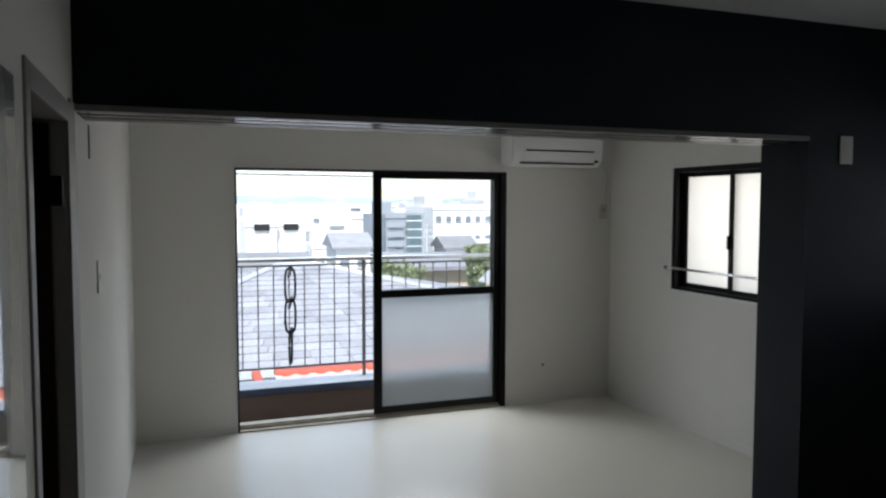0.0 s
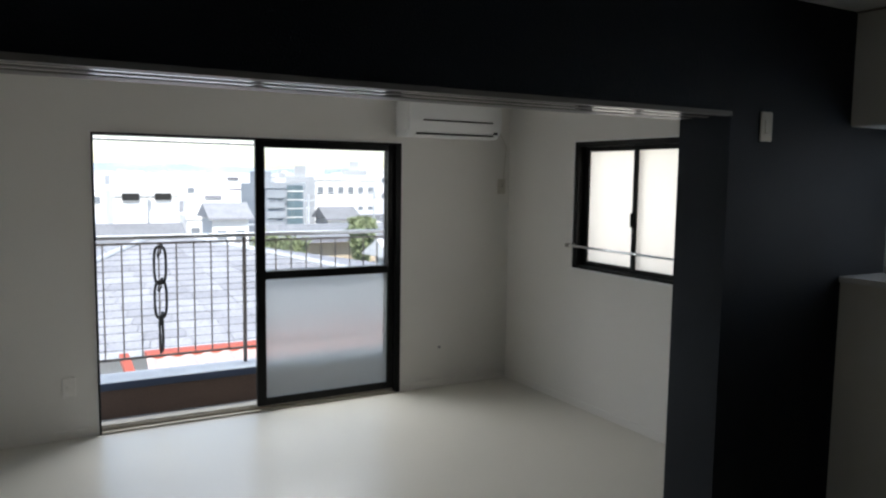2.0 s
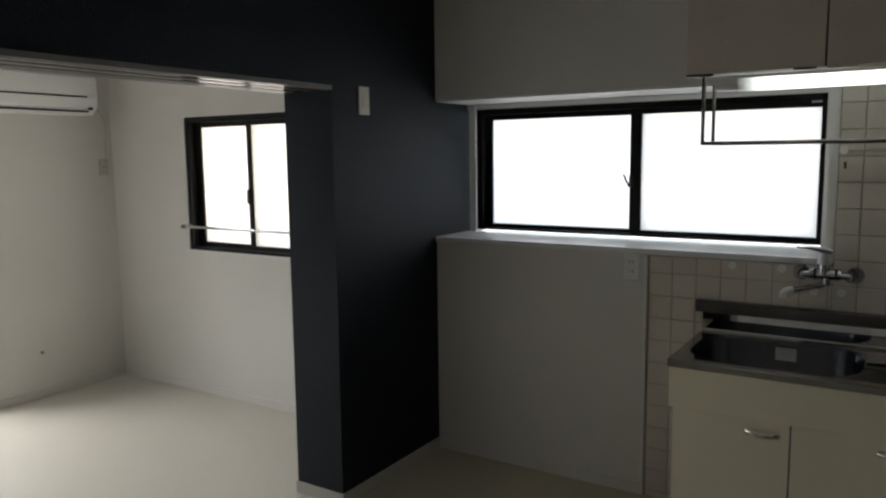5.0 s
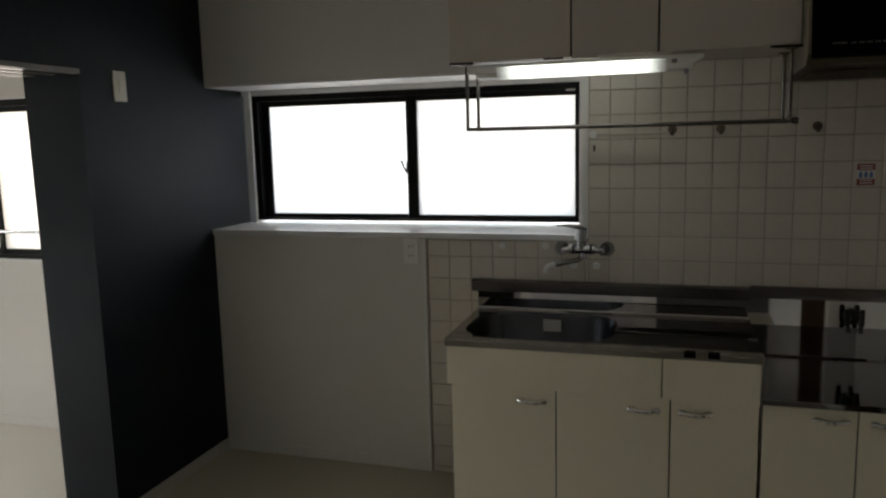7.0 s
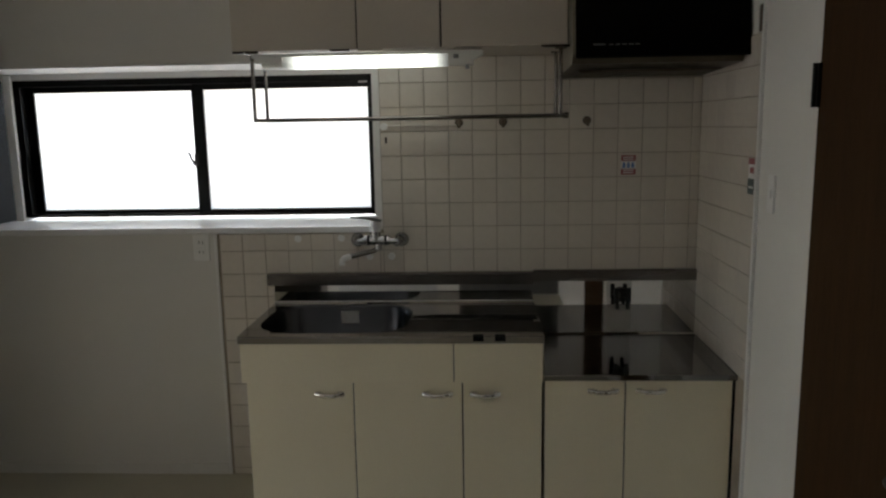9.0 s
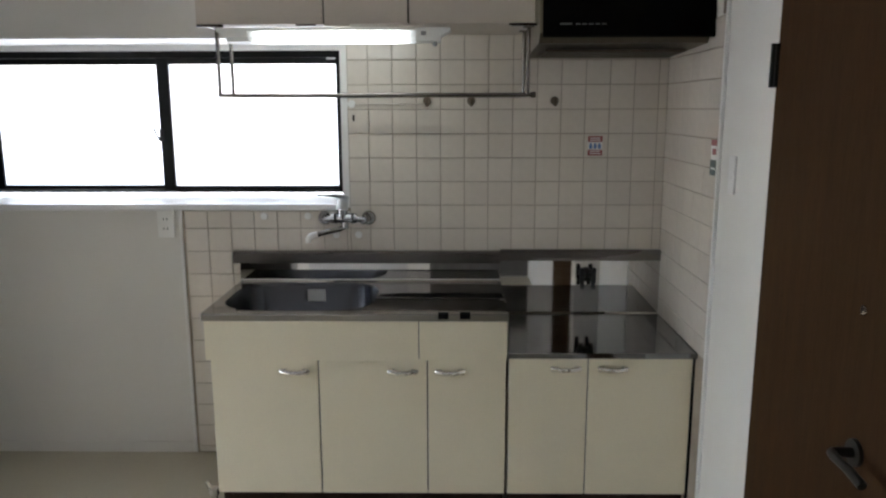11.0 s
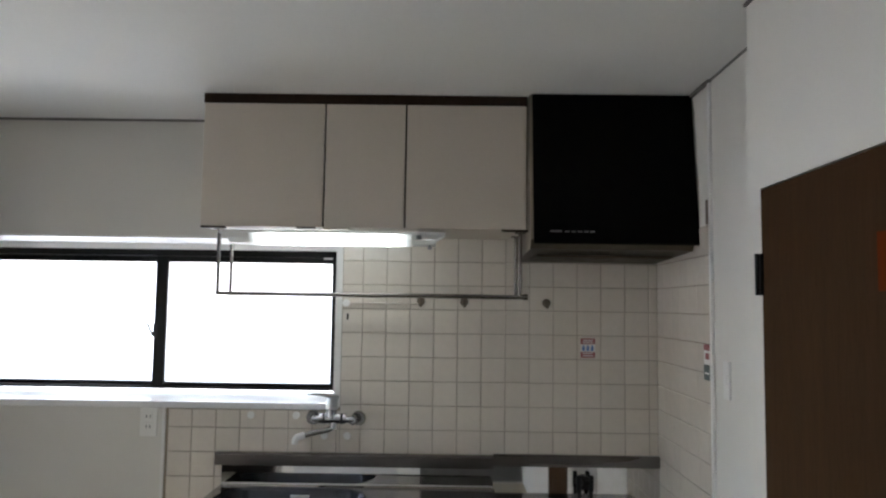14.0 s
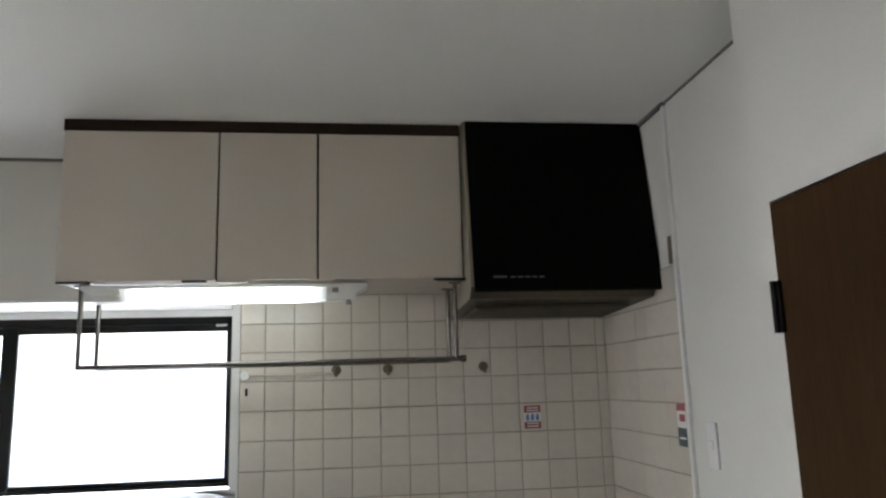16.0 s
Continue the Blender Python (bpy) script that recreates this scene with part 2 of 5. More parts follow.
GROUND = material("town_ground", (0.38, 0.38, 0.36), 0.9, vary=0.35, scale=0.05, grain=0.8, bump=0.0)
# hill and leaf colours have the distance haze mixed in
HILL = material("hazed_hill", (0.36, 0.43, 0.48), 0.95, vary=0.25, scale=0.01, grain=0.08, bump=0.0)
LEAF = material("hazed_leaf", (0.24, 0.28, 0.15), 0.6, vary=0.45, scale=2.0, grain=9, bump=0.0, island=0.4)
BARK = material("bark", (0.1, 0.08, 0.06), 0.9, vary=0.3, scale=4, grain=30, bump=0.3)

# ---------- building helpers ----------
def box(bm, lo, hi, bevel=0.0, seg=2):
    lo, hi = [min(a, b) for a, b in zip(lo, hi)], [max(a, b) for a, b in zip(lo, hi)]
    v = [bm.verts.new((x, y, z)) for x in (lo[0], hi[0]) for y in (lo[1], hi[1]) for z in (lo[2], hi[2])]
    faces = [bm.faces.new([v[i] for i in f]) for f in ((0, 1, 3, 2), (4, 6, 7, 5), (0, 4, 5, 1), (2, 3, 7, 6), (0, 2, 6, 4), (1, 5, 7, 3))]
    if bevel:
        edges = list({e for f in faces for e in f.edges})
        bmesh.ops.bevel(bm, geom=edges, offset=bevel, segments=seg, affect="EDGES", profile=0.5)
    return bm


def rod(bm, a, b, r, sides=12, r2=None):
    a, b = Vector(a), Vector(b)
    m = Matrix.Translation((a + b) / 2) @ (b - a).to_track_quat("Z", "Y").to_matrix().to_4x4()
    bmesh.ops.create_cone(bm, cap_ends=True, segments=sides, radius1=r, radius2=r if r2 is None else r2, depth=(b - a).length, matrix=m)
    return bm


def tube(bm, path, r, sides=10):
    """A bent pipe through the points of a path."""
    path = [Vector(p) for p in path]
    rings = []
    for i, p in enumerate(path):
        d = (path[min(i + 1, len(path) - 1)] - path[max(i - 1, 0)]).normalized()
        q = d.to_track_quat("Z", "Y")
        rings.append([bm.verts.new(p + q @ Vector((r * math.cos(a), r * math.sin(a), 0))) for a in [2 * math.pi * k / sides for k in range(sides)]])
    for u, w in zip(rings, rings[1:]):
        for k in range(sides):
            bm.faces.new((u[k], u[(k + 1) % sides], w[(k + 1) % sides], w[k]))
    bm.faces.new(rings[0][::-1])
    bm.faces.new(rings[-1])
    return bm


def extrude(bm, outline, axis, a, b):
    """A prism of a flat outline (two coordinates, the other axes in order) from a to b along axis."""
    def at(p, v):
        p = list(p)
        p.insert(axis, v)
        return bm.verts.new(p)
    one, two = [at(p, a) for p in outline], [at(p, b) for p in outline]
    n = len(outline)
    bm.faces.new(one)
    bm.faces.new(two[::-1])
    for i in range(n):
        bm.faces.new((one[i], two[i], two[(i + 1) % n], one[(i + 1) % n]))
    bmesh.ops.recalc_face_normals(bm, faces=bm.faces[:])
    return bm


def link_mesh(name, bm, mat, smooth=False):
    me = bpy.data.meshes.new(name)
    bmesh.ops.recalc_face_normals(bm, faces=bm.faces[:])
    bm.to_mesh(me)
    bm.free()
    me.materials.append(mat)
    if smooth:
        for p in me.polygons:
            p.use_smooth = True
        me.set_sharp_from_angle(angle=radians(40))
    return new(name, me)


def part(name, bm, mat, parent, label="", smooth=False):
    ob = link_mesh(name, bm, mat, smooth)
    ob.parent = parent
    return tagged(ob, label)


def thing(name, label, category, group="", kind="", place=(0, 0, 0)):
    ob = new(name)
    ob.empty_display_size = 0.1
    ob.location = place
    return tagged(ob, label, category, group, kind)


def boxes(*pairs, bevel=0.0):
    bm = bmesh.new()
    for lo, hi in pairs:
        box(bm, lo, hi, bevel)
    return bm


def solid(name, pairs, mat, label, category, bevel=0.0, kind="structure", group=""):
    return tagged(link_mesh(name, boxes(*pairs, bevel=bevel), mat), label, category, group, kind)


# ---------- the rooms ----------
XW, XL, YN, YS, YK, ZC = 3.40, -0.225, 5.075, -0.67, -0.80, 2.33
PN, PF = 2.36, 2.628      # partition: kitchen face and room face
PX, PZ = 2.60, 1.85       # its end and the underside of its beam
solid("floor", [((XL - 0.12, 2.36, -0.2), (XW, YN + 0.06, 0))], FLOOR, "ivory vinyl sheet floor with a soft sheen", "floor")
solid("floor_2", [((XL - 0.12, -1.0, -0.2), (XW, 2.36, 0)), ((-1.5, 1.1, -0.2), (XL - 0.12, 2.55, 0))], FLOORK, "worn beige vinyl sheet floor of the kitchen", "floor")
solid("ceiling", [((XL - 0.12, -1.0, ZC), (XW + 0.2, YN + 0.2, ZC + 0.2)), ((-1.5, 1.1, ZC), (XL - 0.12, 2.55, ZC + 0.2))], CEILING, "plain white ceiling", "ceiling")
KY0, KY1, KZ0, KZ1 = 0.56, PN, 1.125, 1.83       # kitchen window recess
LY0, LY1, LZ0, LZ1 = 3.17, 4.29, 0.96, 1.815    # room side window
solid("wall_east", [
    ((XW, -1.0, 0), (XW + 0.2, KY0, ZC)), ((XW, KY0, 0), (XW + 0.2, KY1, KZ0)), ((XW, KY0, KZ1), (XW + 0.2, KY1, ZC)),
    ((XW, KY1 + 0.1, 0), (XW + 0.2, LY0, ZC)), ((XW, LY0, 0), (XW + 0.2, LY1, LZ0)), ((XW, LY0, LZ1), (XW + 0.2, LY1, ZC)),
    ((XW, LY1, 0), (XW + 0.2, YN + 0.2, ZC)), ((XW + 0.2, KY0 - 0.2, KZ0 - 0.2), (XW + 0.45, KY1 + 0.2, KZ0)), ((XW + 0.2, KY0 - 0.2, KZ1), (XW + 0.45, KY1 + 0.2, KZ1 + 0.2)),
    ((XW + 0.2, KY0 - 0.2, KZ0), (XW + 0.45, KY0, KZ1))], WALLPAPER, "white wallpapered outer wall with two window openings", "wall")
BX0, BX1, BZ1 = 0.465, 2.465, 1.80
solid("wall_north", [
    ((XL - 0.12, YN, 0), (BX0, YN + 0.2, ZC)), ((BX0, YN, BZ1), (BX1, YN + 0.2, ZC)), ((BX1, YN, 0), (XW, YN + 0.2, ZC))],
    WALLPAPER, "white wallpapered wall round a tall balcony window", "wall")
DY0, DY1, DZ = 1.55, 2.2, 1.80                  # dark doorway in the west wall
solid("wall_west", [
    ((XL - 0.12, -1.0, 0), (XL, DY0, ZC)), ((XL - 0.12, DY0, DZ), (XL, DY1, ZC)), ((XL - 0.12, DY1, 0), (XL, YN, ZC))],
    WALLPAPER, "white wallpapered wall with a doorway", "wall")
def west_face(y):
    """The bright room's side wall runs slightly out of square."""
    return -0.222 + 0.045 * (y - PN) / (YN - PN)


bm = bmesh.new()
for y0, y1, top in ((PN + 0.001, PF + 0.021, 1.829), (PF + 0.021, YN, ZC)):
    extrude(bm, [(XL - 0.05, y0), (west_face(y0), y0), (west_face(y1), y1), (XL - 0.05, y1)], 2, 0, top)
tagged(link_mesh("wall_west_2", bm, WALLPAPER), "white wallpapered side wall of the bright room", "wall", kind="structure")
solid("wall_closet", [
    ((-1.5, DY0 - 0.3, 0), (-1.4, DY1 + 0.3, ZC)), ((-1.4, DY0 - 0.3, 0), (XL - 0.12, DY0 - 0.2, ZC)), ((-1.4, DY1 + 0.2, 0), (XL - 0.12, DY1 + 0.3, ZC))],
    DIMWALL, "walls coloured near black for the unlit room behind the doorway", "wall")
JX = 2.12                                          # where the south wall steps back
RX0, RX1, RZ = 1.36, 2.05, 1.841                  # brown door in the south wall
solid("wall_south", [
    ((XL, -1.0, 0), (RX0 - 0.02, YS, ZC)), ((RX0 - 0.02, -1.0, RZ + 0.012), (RX1 + 0.012, YS, ZC)), ((RX1 + 0.012, -1.0, 0), (JX, YS, ZC)),
    ((JX, -1.0, 0), (XW, YK, ZC)), ((RX0 - 0.02, -1.0, 0), (RX1 + 0.012, -0.9, RZ + 0.012))], WALLPAPER, "white wallpapered wall with a step and a doorway", "wall")
solid("wall_partition", [((XL, PN, PZ), (PX, PF, ZC)), ((PX, PN, 0), (XW, PF, ZC)), ((XW, PN + 0.001, 0), (XW + 0.2, PN + 0.1, KZ0 - 0.05)), ((XW, PN + 0.001, KZ1 + 0.05), (XW + 0.2, PN + 0.1, ZC))], NAVY,
      "dark navy wallpapered beam and short wall between the rooms", "wall")
solid("window_return", [((XW, PN, KZ0 - 0.05), (XW + 0.45, PN + 0.1, KZ1 + 0.05))], NAVY, "dark navy return beside the kitchen window", "wall")
# track board under the beam
track = solid("trim_track", [((XL, PN - 0.006, 1.83), (PX, PN + 0.03, 1.848)), ((XL, PN + 0.03, 1.838), (PX, PF + 0.02, 1.849)),
                             ((XL, PN + 0.11, 1.83), (PX, PN + 0.13, 1.838)), ((XL, PN + 0.2, 1.83), (PX, PF + 0.02, 1.838))],
              TRACK, "grey sliding door track board under the navy beam", "door track")
for y in (PN + 0.075, PN + 0.165):
    part("rail", boxes(((XL + 0.01, y - 0.012, 1.832), (PX - 0.004, y + 0.012, 1.838))), RAIL, track, "bright metal rail")
# baseboards
solid("baseboard", [((PX - 0.008, PN - 0.008, 0), (PX, PF + 0.008, 0.058)), ((PX, PN - 0.008, 0), (XW - 0.008, PN, 0.058)),
                    ((PX, PF, 0), (XW - 0.008, PF + 0.008, 0.058))], DIMPAINT, "white baseboard round the navy wall, coloured dim for the low light", "baseboard", 0.0015)
solid("baseboard_1", [((-0.177, YN - 0.008, 0), (BX0 - 0.03, YN, 0.05)), ((BX1 + 0.03, YN - 0.008, 0), (XW - 0.008, YN, 0.05)),
                      ((XW - 0.008, PF + 0.01, 0), (XW, YN, 0.05))],
      WALLPAPER, "white baseboard round the bright room", "baseboard", 0.0015)
solid("baseboard_2", [((XW - 0.008, 1.272, 0), (XW, PN - 0.008, 0.05)), ((JX + 0.008, YK, 0), (2.743, YK + 0.008, 0.05))], WALLPAPER, "white kitchen baseboard", "baseboard", 0.0015)
solid("trim_tile_edge", [((XW - 0.009, 1.256, 0), (XW, 1.27, KZ0 - 0.018))], PAINT, "slim white strip where tiles meet wallpaper", "trim", 0.001)
# thin cornice
solid("trim_cornice", [((XW - 0.012, 1.03, ZC - 0.008), (XW, PN, ZC)), ((JX + 0.01, YK, ZC - 0.006), (2.745, YK + 0.006, ZC)), ((2.745, YK, ZC - 0.01), (XW, YK + 0.014, ZC)), ((XL, YS, ZC - 0.007), (JX, YS + 0.008, ZC))],
      SHADOWTRIM, "thin grey shadow trim along the ceiling", "cornice")

# ---------- doors ----------
def casing(name, lo, hi, z, axis, at, thick, wide, mat, label):
    """Three boards round an opening that runs from lo to hi along axis."""
    def p(u, w, h):
        return (u, w, h) if axis == 0 else (w, u, h)
    a, b = sorted((at, at + thick))
    return solid(name, [(p(lo - wide, a, 0), p(lo, b, z + wide)), (p(hi, a, 0), p(hi + wide, b, z + wide)), (p(lo, a, z), p(hi, b, z + wide))], mat, label, "door casing", min(0.003, thick / 3))


casing("trim_casing", DY0 + 0.02, DY1 - 0.02, DZ - 0.02, 1, XL, 0.006, 0.055, TAUPE, "taupe painted casing of the dark doorway")
solid("trim_lining", [((XL - 0.12, DY0, 0), (XL, DY0 + 0.02, DZ)), ((XL - 0.12, DY1 - 0.02, 0), (XL, DY1, DZ)), ((XL - 0.12, DY0 + 0.02, DZ - 0.02), (XL, DY1 - 0.02, DZ))],
      TAUPE, "taupe painted door lining", "door lining")
# added board: its taupe stands in for the poor light on this wall strip
solid("shade_board", [((XL, DY1 + 0.036, 0), (XL + 0.005, PN - 0.005, 1.85))], TAUPE, "taupe board coloured as the dim wall between doorway and wide opening", "trim")
# leaf colour is darkened to stand for the lack of light in there
door = thing("door_1", "flush door standing open, its leaf coloured near black for the unlit room", "door", kind="structure", place=(-0.262, 2.155, 0))
part("leaf", boxes(((-0.66, -0.018, 0.01), (0, 0.018, 1.77)), bevel=0.002), DARKWOOD, door)
part("hinge", boxes(((-0.012, -0.03, 1.55), (0.03, -0.018, 1.63)), bevel=0.002), BLACK, door, "black hinge")

casing("trim_casing_2", RX0, RX1, RZ, 0, YS, 0.0015, 0.022, WALLPAPER, "narrow white casing of the brown door")
door = thing("door_2", "closed brown wood-veneer door in a white wall", "door", kind="structure", place=(RX0, YS, 0))
part("leaf", boxes(((0.004, -0.04, 0.01), (RX1 - RX0 - 0.004, 0.004, RZ - 0.004)), bevel=0.002), BROWN, door)
for z in (0.22, 1.632):
    bm = boxes(((RX1 - RX0 - 0.016, 0.004, z - 0.05), (RX1 - RX0 + 0.004, 0.012, z + 0.05)), bevel=0.001)
    rod(bm, (RX1 - RX0 - 0.002, 0.014, z - 0.05), (RX1 - RX0 - 0.002, 0.014, z + 0.05), 0.006)
    part("hinge", bm, BLACK, door, "black hinge")
bm = bmesh.new()
rod(bm, (0.2, 0.004, 0.9), (0.2, 0.012, 0.9), 0.026, 20)
rod(bm, (0.2, 0.012, 0.9), (0.2, 0.05, 0.9), 0.01)
tube(bm, [(0.2, 0.05, 0.9), (0.18, 0.055, 0.902), (0.13, 0.054, 0.9), (0.09, 0.05, 0.89)], 0.009)
part("handle", bm, IRON, door, "dark lever handle", True)
bm = bmesh.new()
rod(bm, (0.22, 0.004, 1.17), (0.22, 0.007, 1.17), 0.01, 16)
part("lock_indicator", bm, CHROME, door, "small chrome lock indicator", True)

# unseen dark panel, added so the steel backguards mirror something dim
door = thing("reflection_panel", "added dark panel, out of view, that darkens the reflections in the steel", "door", kind="structure", place=(XL, -0.655, 0))
part("leaf", boxes(((0.001, 0, 0.01), (0.008, 0.965, 1.82)), bevel=0.002), REFLECTGREY, door)
# flush glossy leaf in the west wall
door = thing("door_3", "flush glossy white door in the wall", "door", kind="structure", place=(XL, 1.41, 0))
part("leaf", boxes(((0.0005, -0.9, 0.02), (0.003, 0, 1.78)), bevel=0.001), GLOSSDOOR, door)

# ---------- windows ----------
def sash(window, axis, u0, u1, z0, z1, at, depth, stile, rails, panes, name="sash"):
    """A framed sash in the plane across axis; rails: heights (z, half height); panes: glass for each light."""
    def p(u, w, h):
        return (u, w, h) if axis == 1 else (w, u, h)
    a, b = at - depth / 2, at + depth / 2
    frame_bm = bmesh.new()
    for lo, hi in ((u0, u0 + stile[0]), (u1 - stile[1], u1)):
        box(frame_bm, p(lo, a, z0), p(hi, b, z1), 0.002, 1)
    for z, h in rails:
        box(frame_bm, p(u0 + stile[0], a + 0.002, z - h), p(u1 - stile[1], b - 0.002, z + h), 0.0015, 1)
    fr = part(name, frame_bm, BLACK, window)
    for (za, ha), (zb, hb), g in zip(rails, rails[1:], panes):
        ob = part("pane", boxes((p(u0 + stile[0] - 0.004, at - 0.0025, za + ha - 0.004), p(u1 - stile[1] + 0.004, at + 0.0025, zb - hb + 0.004))), g, fr)
        ob.visible_shadow = False
    return fr


# balcony window
win = thing("window_1", "tall black aluminium sliding balcony window, half open", "window", kind="structure")
bm = boxes(((BX0, YN - 0.012, 0), (BX0 + 0.012, YN + 0.11, BZ1)), ((BX1 - 0.045, YN - 0.012, 0), (BX1, YN + 0.11, BZ1)),
           ((BX0 + 0.012, YN - 0.012, BZ1 - 0.014), (BX1 - 0.045, YN + 0.11, BZ1)), bevel=0.002)
part("window_frame", bm, BLACK, win)
bm = boxes(((BX0 + 0.012, YN - 0.02, 0.004), (BX1 - 0.045, YN + 0.2, 0.012)), ((BX0 + 0.012, YN + 0.02, 0.012), (BX1 - 0.045, YN + 0.026, 0.03)),
           ((BX0 + 0.012, YN + 0.065, 0.012), (BX1 - 0.045, YN + 0.071, 0.03)), ((BX0 + 0.012, YN + 0.1, -0.05), (BX1 - 0.045, YN + 0.22, 0.006)))
part("window_sill", bm, OLDSILL, win, "worn tan threshold with tracks")
RAILS = [(0.055, 0.025), (0.905, 0.027), (1.765, 0.022)]
s1 = sash(win, 1, 1.425, BX1 - 0.045, 0.03, 1.787, YN + 0.024, 0.03, (0.062, 0.05), RAILS, (FROST, CLEAR))
s2 = sash(win, 1, 1.44, BX1 - 0.047, 0.03, 1.787, YN + 0.068, 0.03, (0.045, 0.05), RAILS, (CLEAR, CLEAR))
part("latch", boxes(((1.432, YN - 0.004, 0.68), (1.45, YN + 0.009, 0.76)), bevel=0.003), BLACK, s1, "black sash lock")
solid("trim_window", [((BX0 - 0.012, YN - 0.006, 0), (BX0, YN + 0.0, BZ1 + 0.012)), ((BX1, YN - 0.006, 0), (BX1 + 0.012, YN, BZ1 + 0.012)), ((BX0, YN - 0.006, BZ1), (BX1, YN, BZ1 + 0.012))],
      PAINT, "thin white trim round the balcony window", "window trim")

# room side window
win = thing("window_2", "small black sliding window with frosted glass", "window", kind="structure")
bm = boxes(((XW + 0.0, LY0, LZ0), (XW + 0.1, LY0 + 0.035, LZ1)), ((XW + 0.0, LY1 - 0.035, LZ0), (XW + 0.1, LY1, LZ1)),
           ((XW + 0.0, LY0, LZ1 - 0.035), (XW + 0.1, LY1, LZ1)), ((XW + 0.0, LY0, LZ0), (XW + 0.1, LY1, LZ0 + 0.02)))
part("window_frame", bm, BLACK, win)
WM = (LY0 + LY1) / 2
R2 = [(LZ0 + 0.035, 0.015), (LZ1 - 0.05, 0.015)]
sash(win, 0, LY0 + 0.035, WM + 0.02, LZ0 + 0.02, LZ1 - 0.035, XW + 0.03, 0.028, (0.035, 0.036), R2, (FROSTC,))
s = sash(win, 0, WM - 0.016, LY1 - 0.035, LZ0 + 0.02, LZ1 - 0.035, XW + 0.065, 0.028, (0.036, 0.05), R2, (FROSTC,))
part("latch", boxes(((XW + 0.0, WM, 1.27), (XW + 0.016, WM + 0.02, 1.36)), bevel=0.004), BLACK, s, "black crescent lock")
part("window_sill", boxes(((XW - 0.012, LY0 - 0.012, LZ0 - 0.014), (XW, LY1 + 0.012, LZ0)), ((XW - 0.008, LY0 - 0.012, LZ1), (XW, LY1 + 0.012, LZ1 + 0.012)),
                          ((XW - 0.008, LY1, LZ0), (XW, LY1 + 0.012, LZ1)), ((XW - 0.008, LY0 - 0.012, LZ0), (XW, LY0, LZ1)), bevel=0.002), PAINT, win, "white sill and trim")
bar = thing("window_bar", "chrome bar across the small window on wall brackets", "rail", place=(XW, 3.72, 1.115))
bm = bmesh.new()
rod(bm, (-0.055, -0.62, 0), (-0.055, 0.575, 0), 0.009)
part("rod", bm, CHROME, bar, smooth=True)
for y in (-0.6, 0.56):
    bm = bmesh.new()
    rod(bm, (0, y, 0), (-0.006, y, 0), 0.022, 16)
    rod(bm, (-0.006, y, 0), (-0.06, y, 0), 0.008)
    rod(bm, (-0.055, y - 0.014, 0), (-0.055, y + 0.014, 0), 0.014, 14)
    part("bracket", bm, DARKCHROME, bar, smooth=True)

# kitchen window
WX = XW + 0.355
win = thing("window_3", "wide black sliding kitchen window with bright frosted glass", "window", kind="structure")
WY0, WY1, WZ0, WZ1 = 0.607, 2.302, 1.15, 1.795
bm = boxes(((WX - 0.03, WY0, WZ0), (WX + 0.05, WY0 + 0.018, WZ1)), ((WX - 0.03, WY1 - 0.03, WZ0), (WX + 0.05, WY1, WZ1)),
           ((WX - 0.03, WY0, WZ1 - 0.03), (WX + 0.05, WY1, WZ1)), ((WX - 0.03, WY0, WZ0), (WX + 0.05, WY1, WZ0 + 0.012)))
part("window_frame", bm, BLACK, win)
WM = 1.422
R3 = [(WZ0 + 0.02, 0.01), (WZ1 - 0.043, 0.014)]
sash(win, 0, WY0 + 0.006, WM + 0.035, WZ0 + 0.01, WZ1 - 0.02, WX - 0.006, 0.026, (0.016, 0.056), R3, (FROSTW,))
s = sash(win, 0, WM - 0.02, WY1 - 0.03, WZ0 + 0.01, WZ1 - 0.02, WX + 0.026, 0.026, (0.045, 0.04), R3, (FROSTW,))
bm = boxes(((WX - 0.03, WM + 0.016, 1.385), (WX - 0.02, WM + 0.036, 1.445)), bevel=0.004)
rod(bm, (WX - 0.03, WM + 0.03, 1.4), (WX - 0.042, WM + 0.03, 1.4), 0.01, 14)
tube(bm, [(WX - 0.042, WM + 0.03, 1.4), (WX - 0.044, WM + 0.044, 1.42), (WX - 0.044, WM + 0.05, 1.44), (WX - 0.044, WM + 0.058, 1.45)], 0.005)
part("latch", bm, IRON, s, "dark crescent lock")
part("label", boxes(((WX - 0.022, 0.63, 1.757), (WX - 0.0195, 0.67, 1.768))), LABELW, s, "small white maker's label")
sill = solid("trim_sill", [((XW - 0.014, KY0, KZ0 - 0.016), (WX - 0.03, KY1, KZ0 + 0.012))], GLOSS, "deep glossy white window sill", "window sill", 0.004)
solid("trim_reveal", [((XW - 0.006, KY0 - 0.028, KZ0 + 0.012), (XW + 0.05, KY0, KZ1)), ((WX - 0.04, KY0, KZ0 + 0.012), (WX + 0.05, WY0, KZ1)), ((WX - 0.05, WY1, KZ0 + 0.012), (WX + 0.05, PN - 0.022, KZ1 - 0.012)),
                      ((XW + 0.004, KY0, KZ1 - 0.008), (WX - 0.03, KY1 - 0.002, KZ1 - 0.001)), ((WX - 0.035, KY0, WZ1), (WX + 0.05, KY1 - 0.002, KZ1 - 0.008))],
      PAINT, "white reveals of the kitchen window", "window trim")

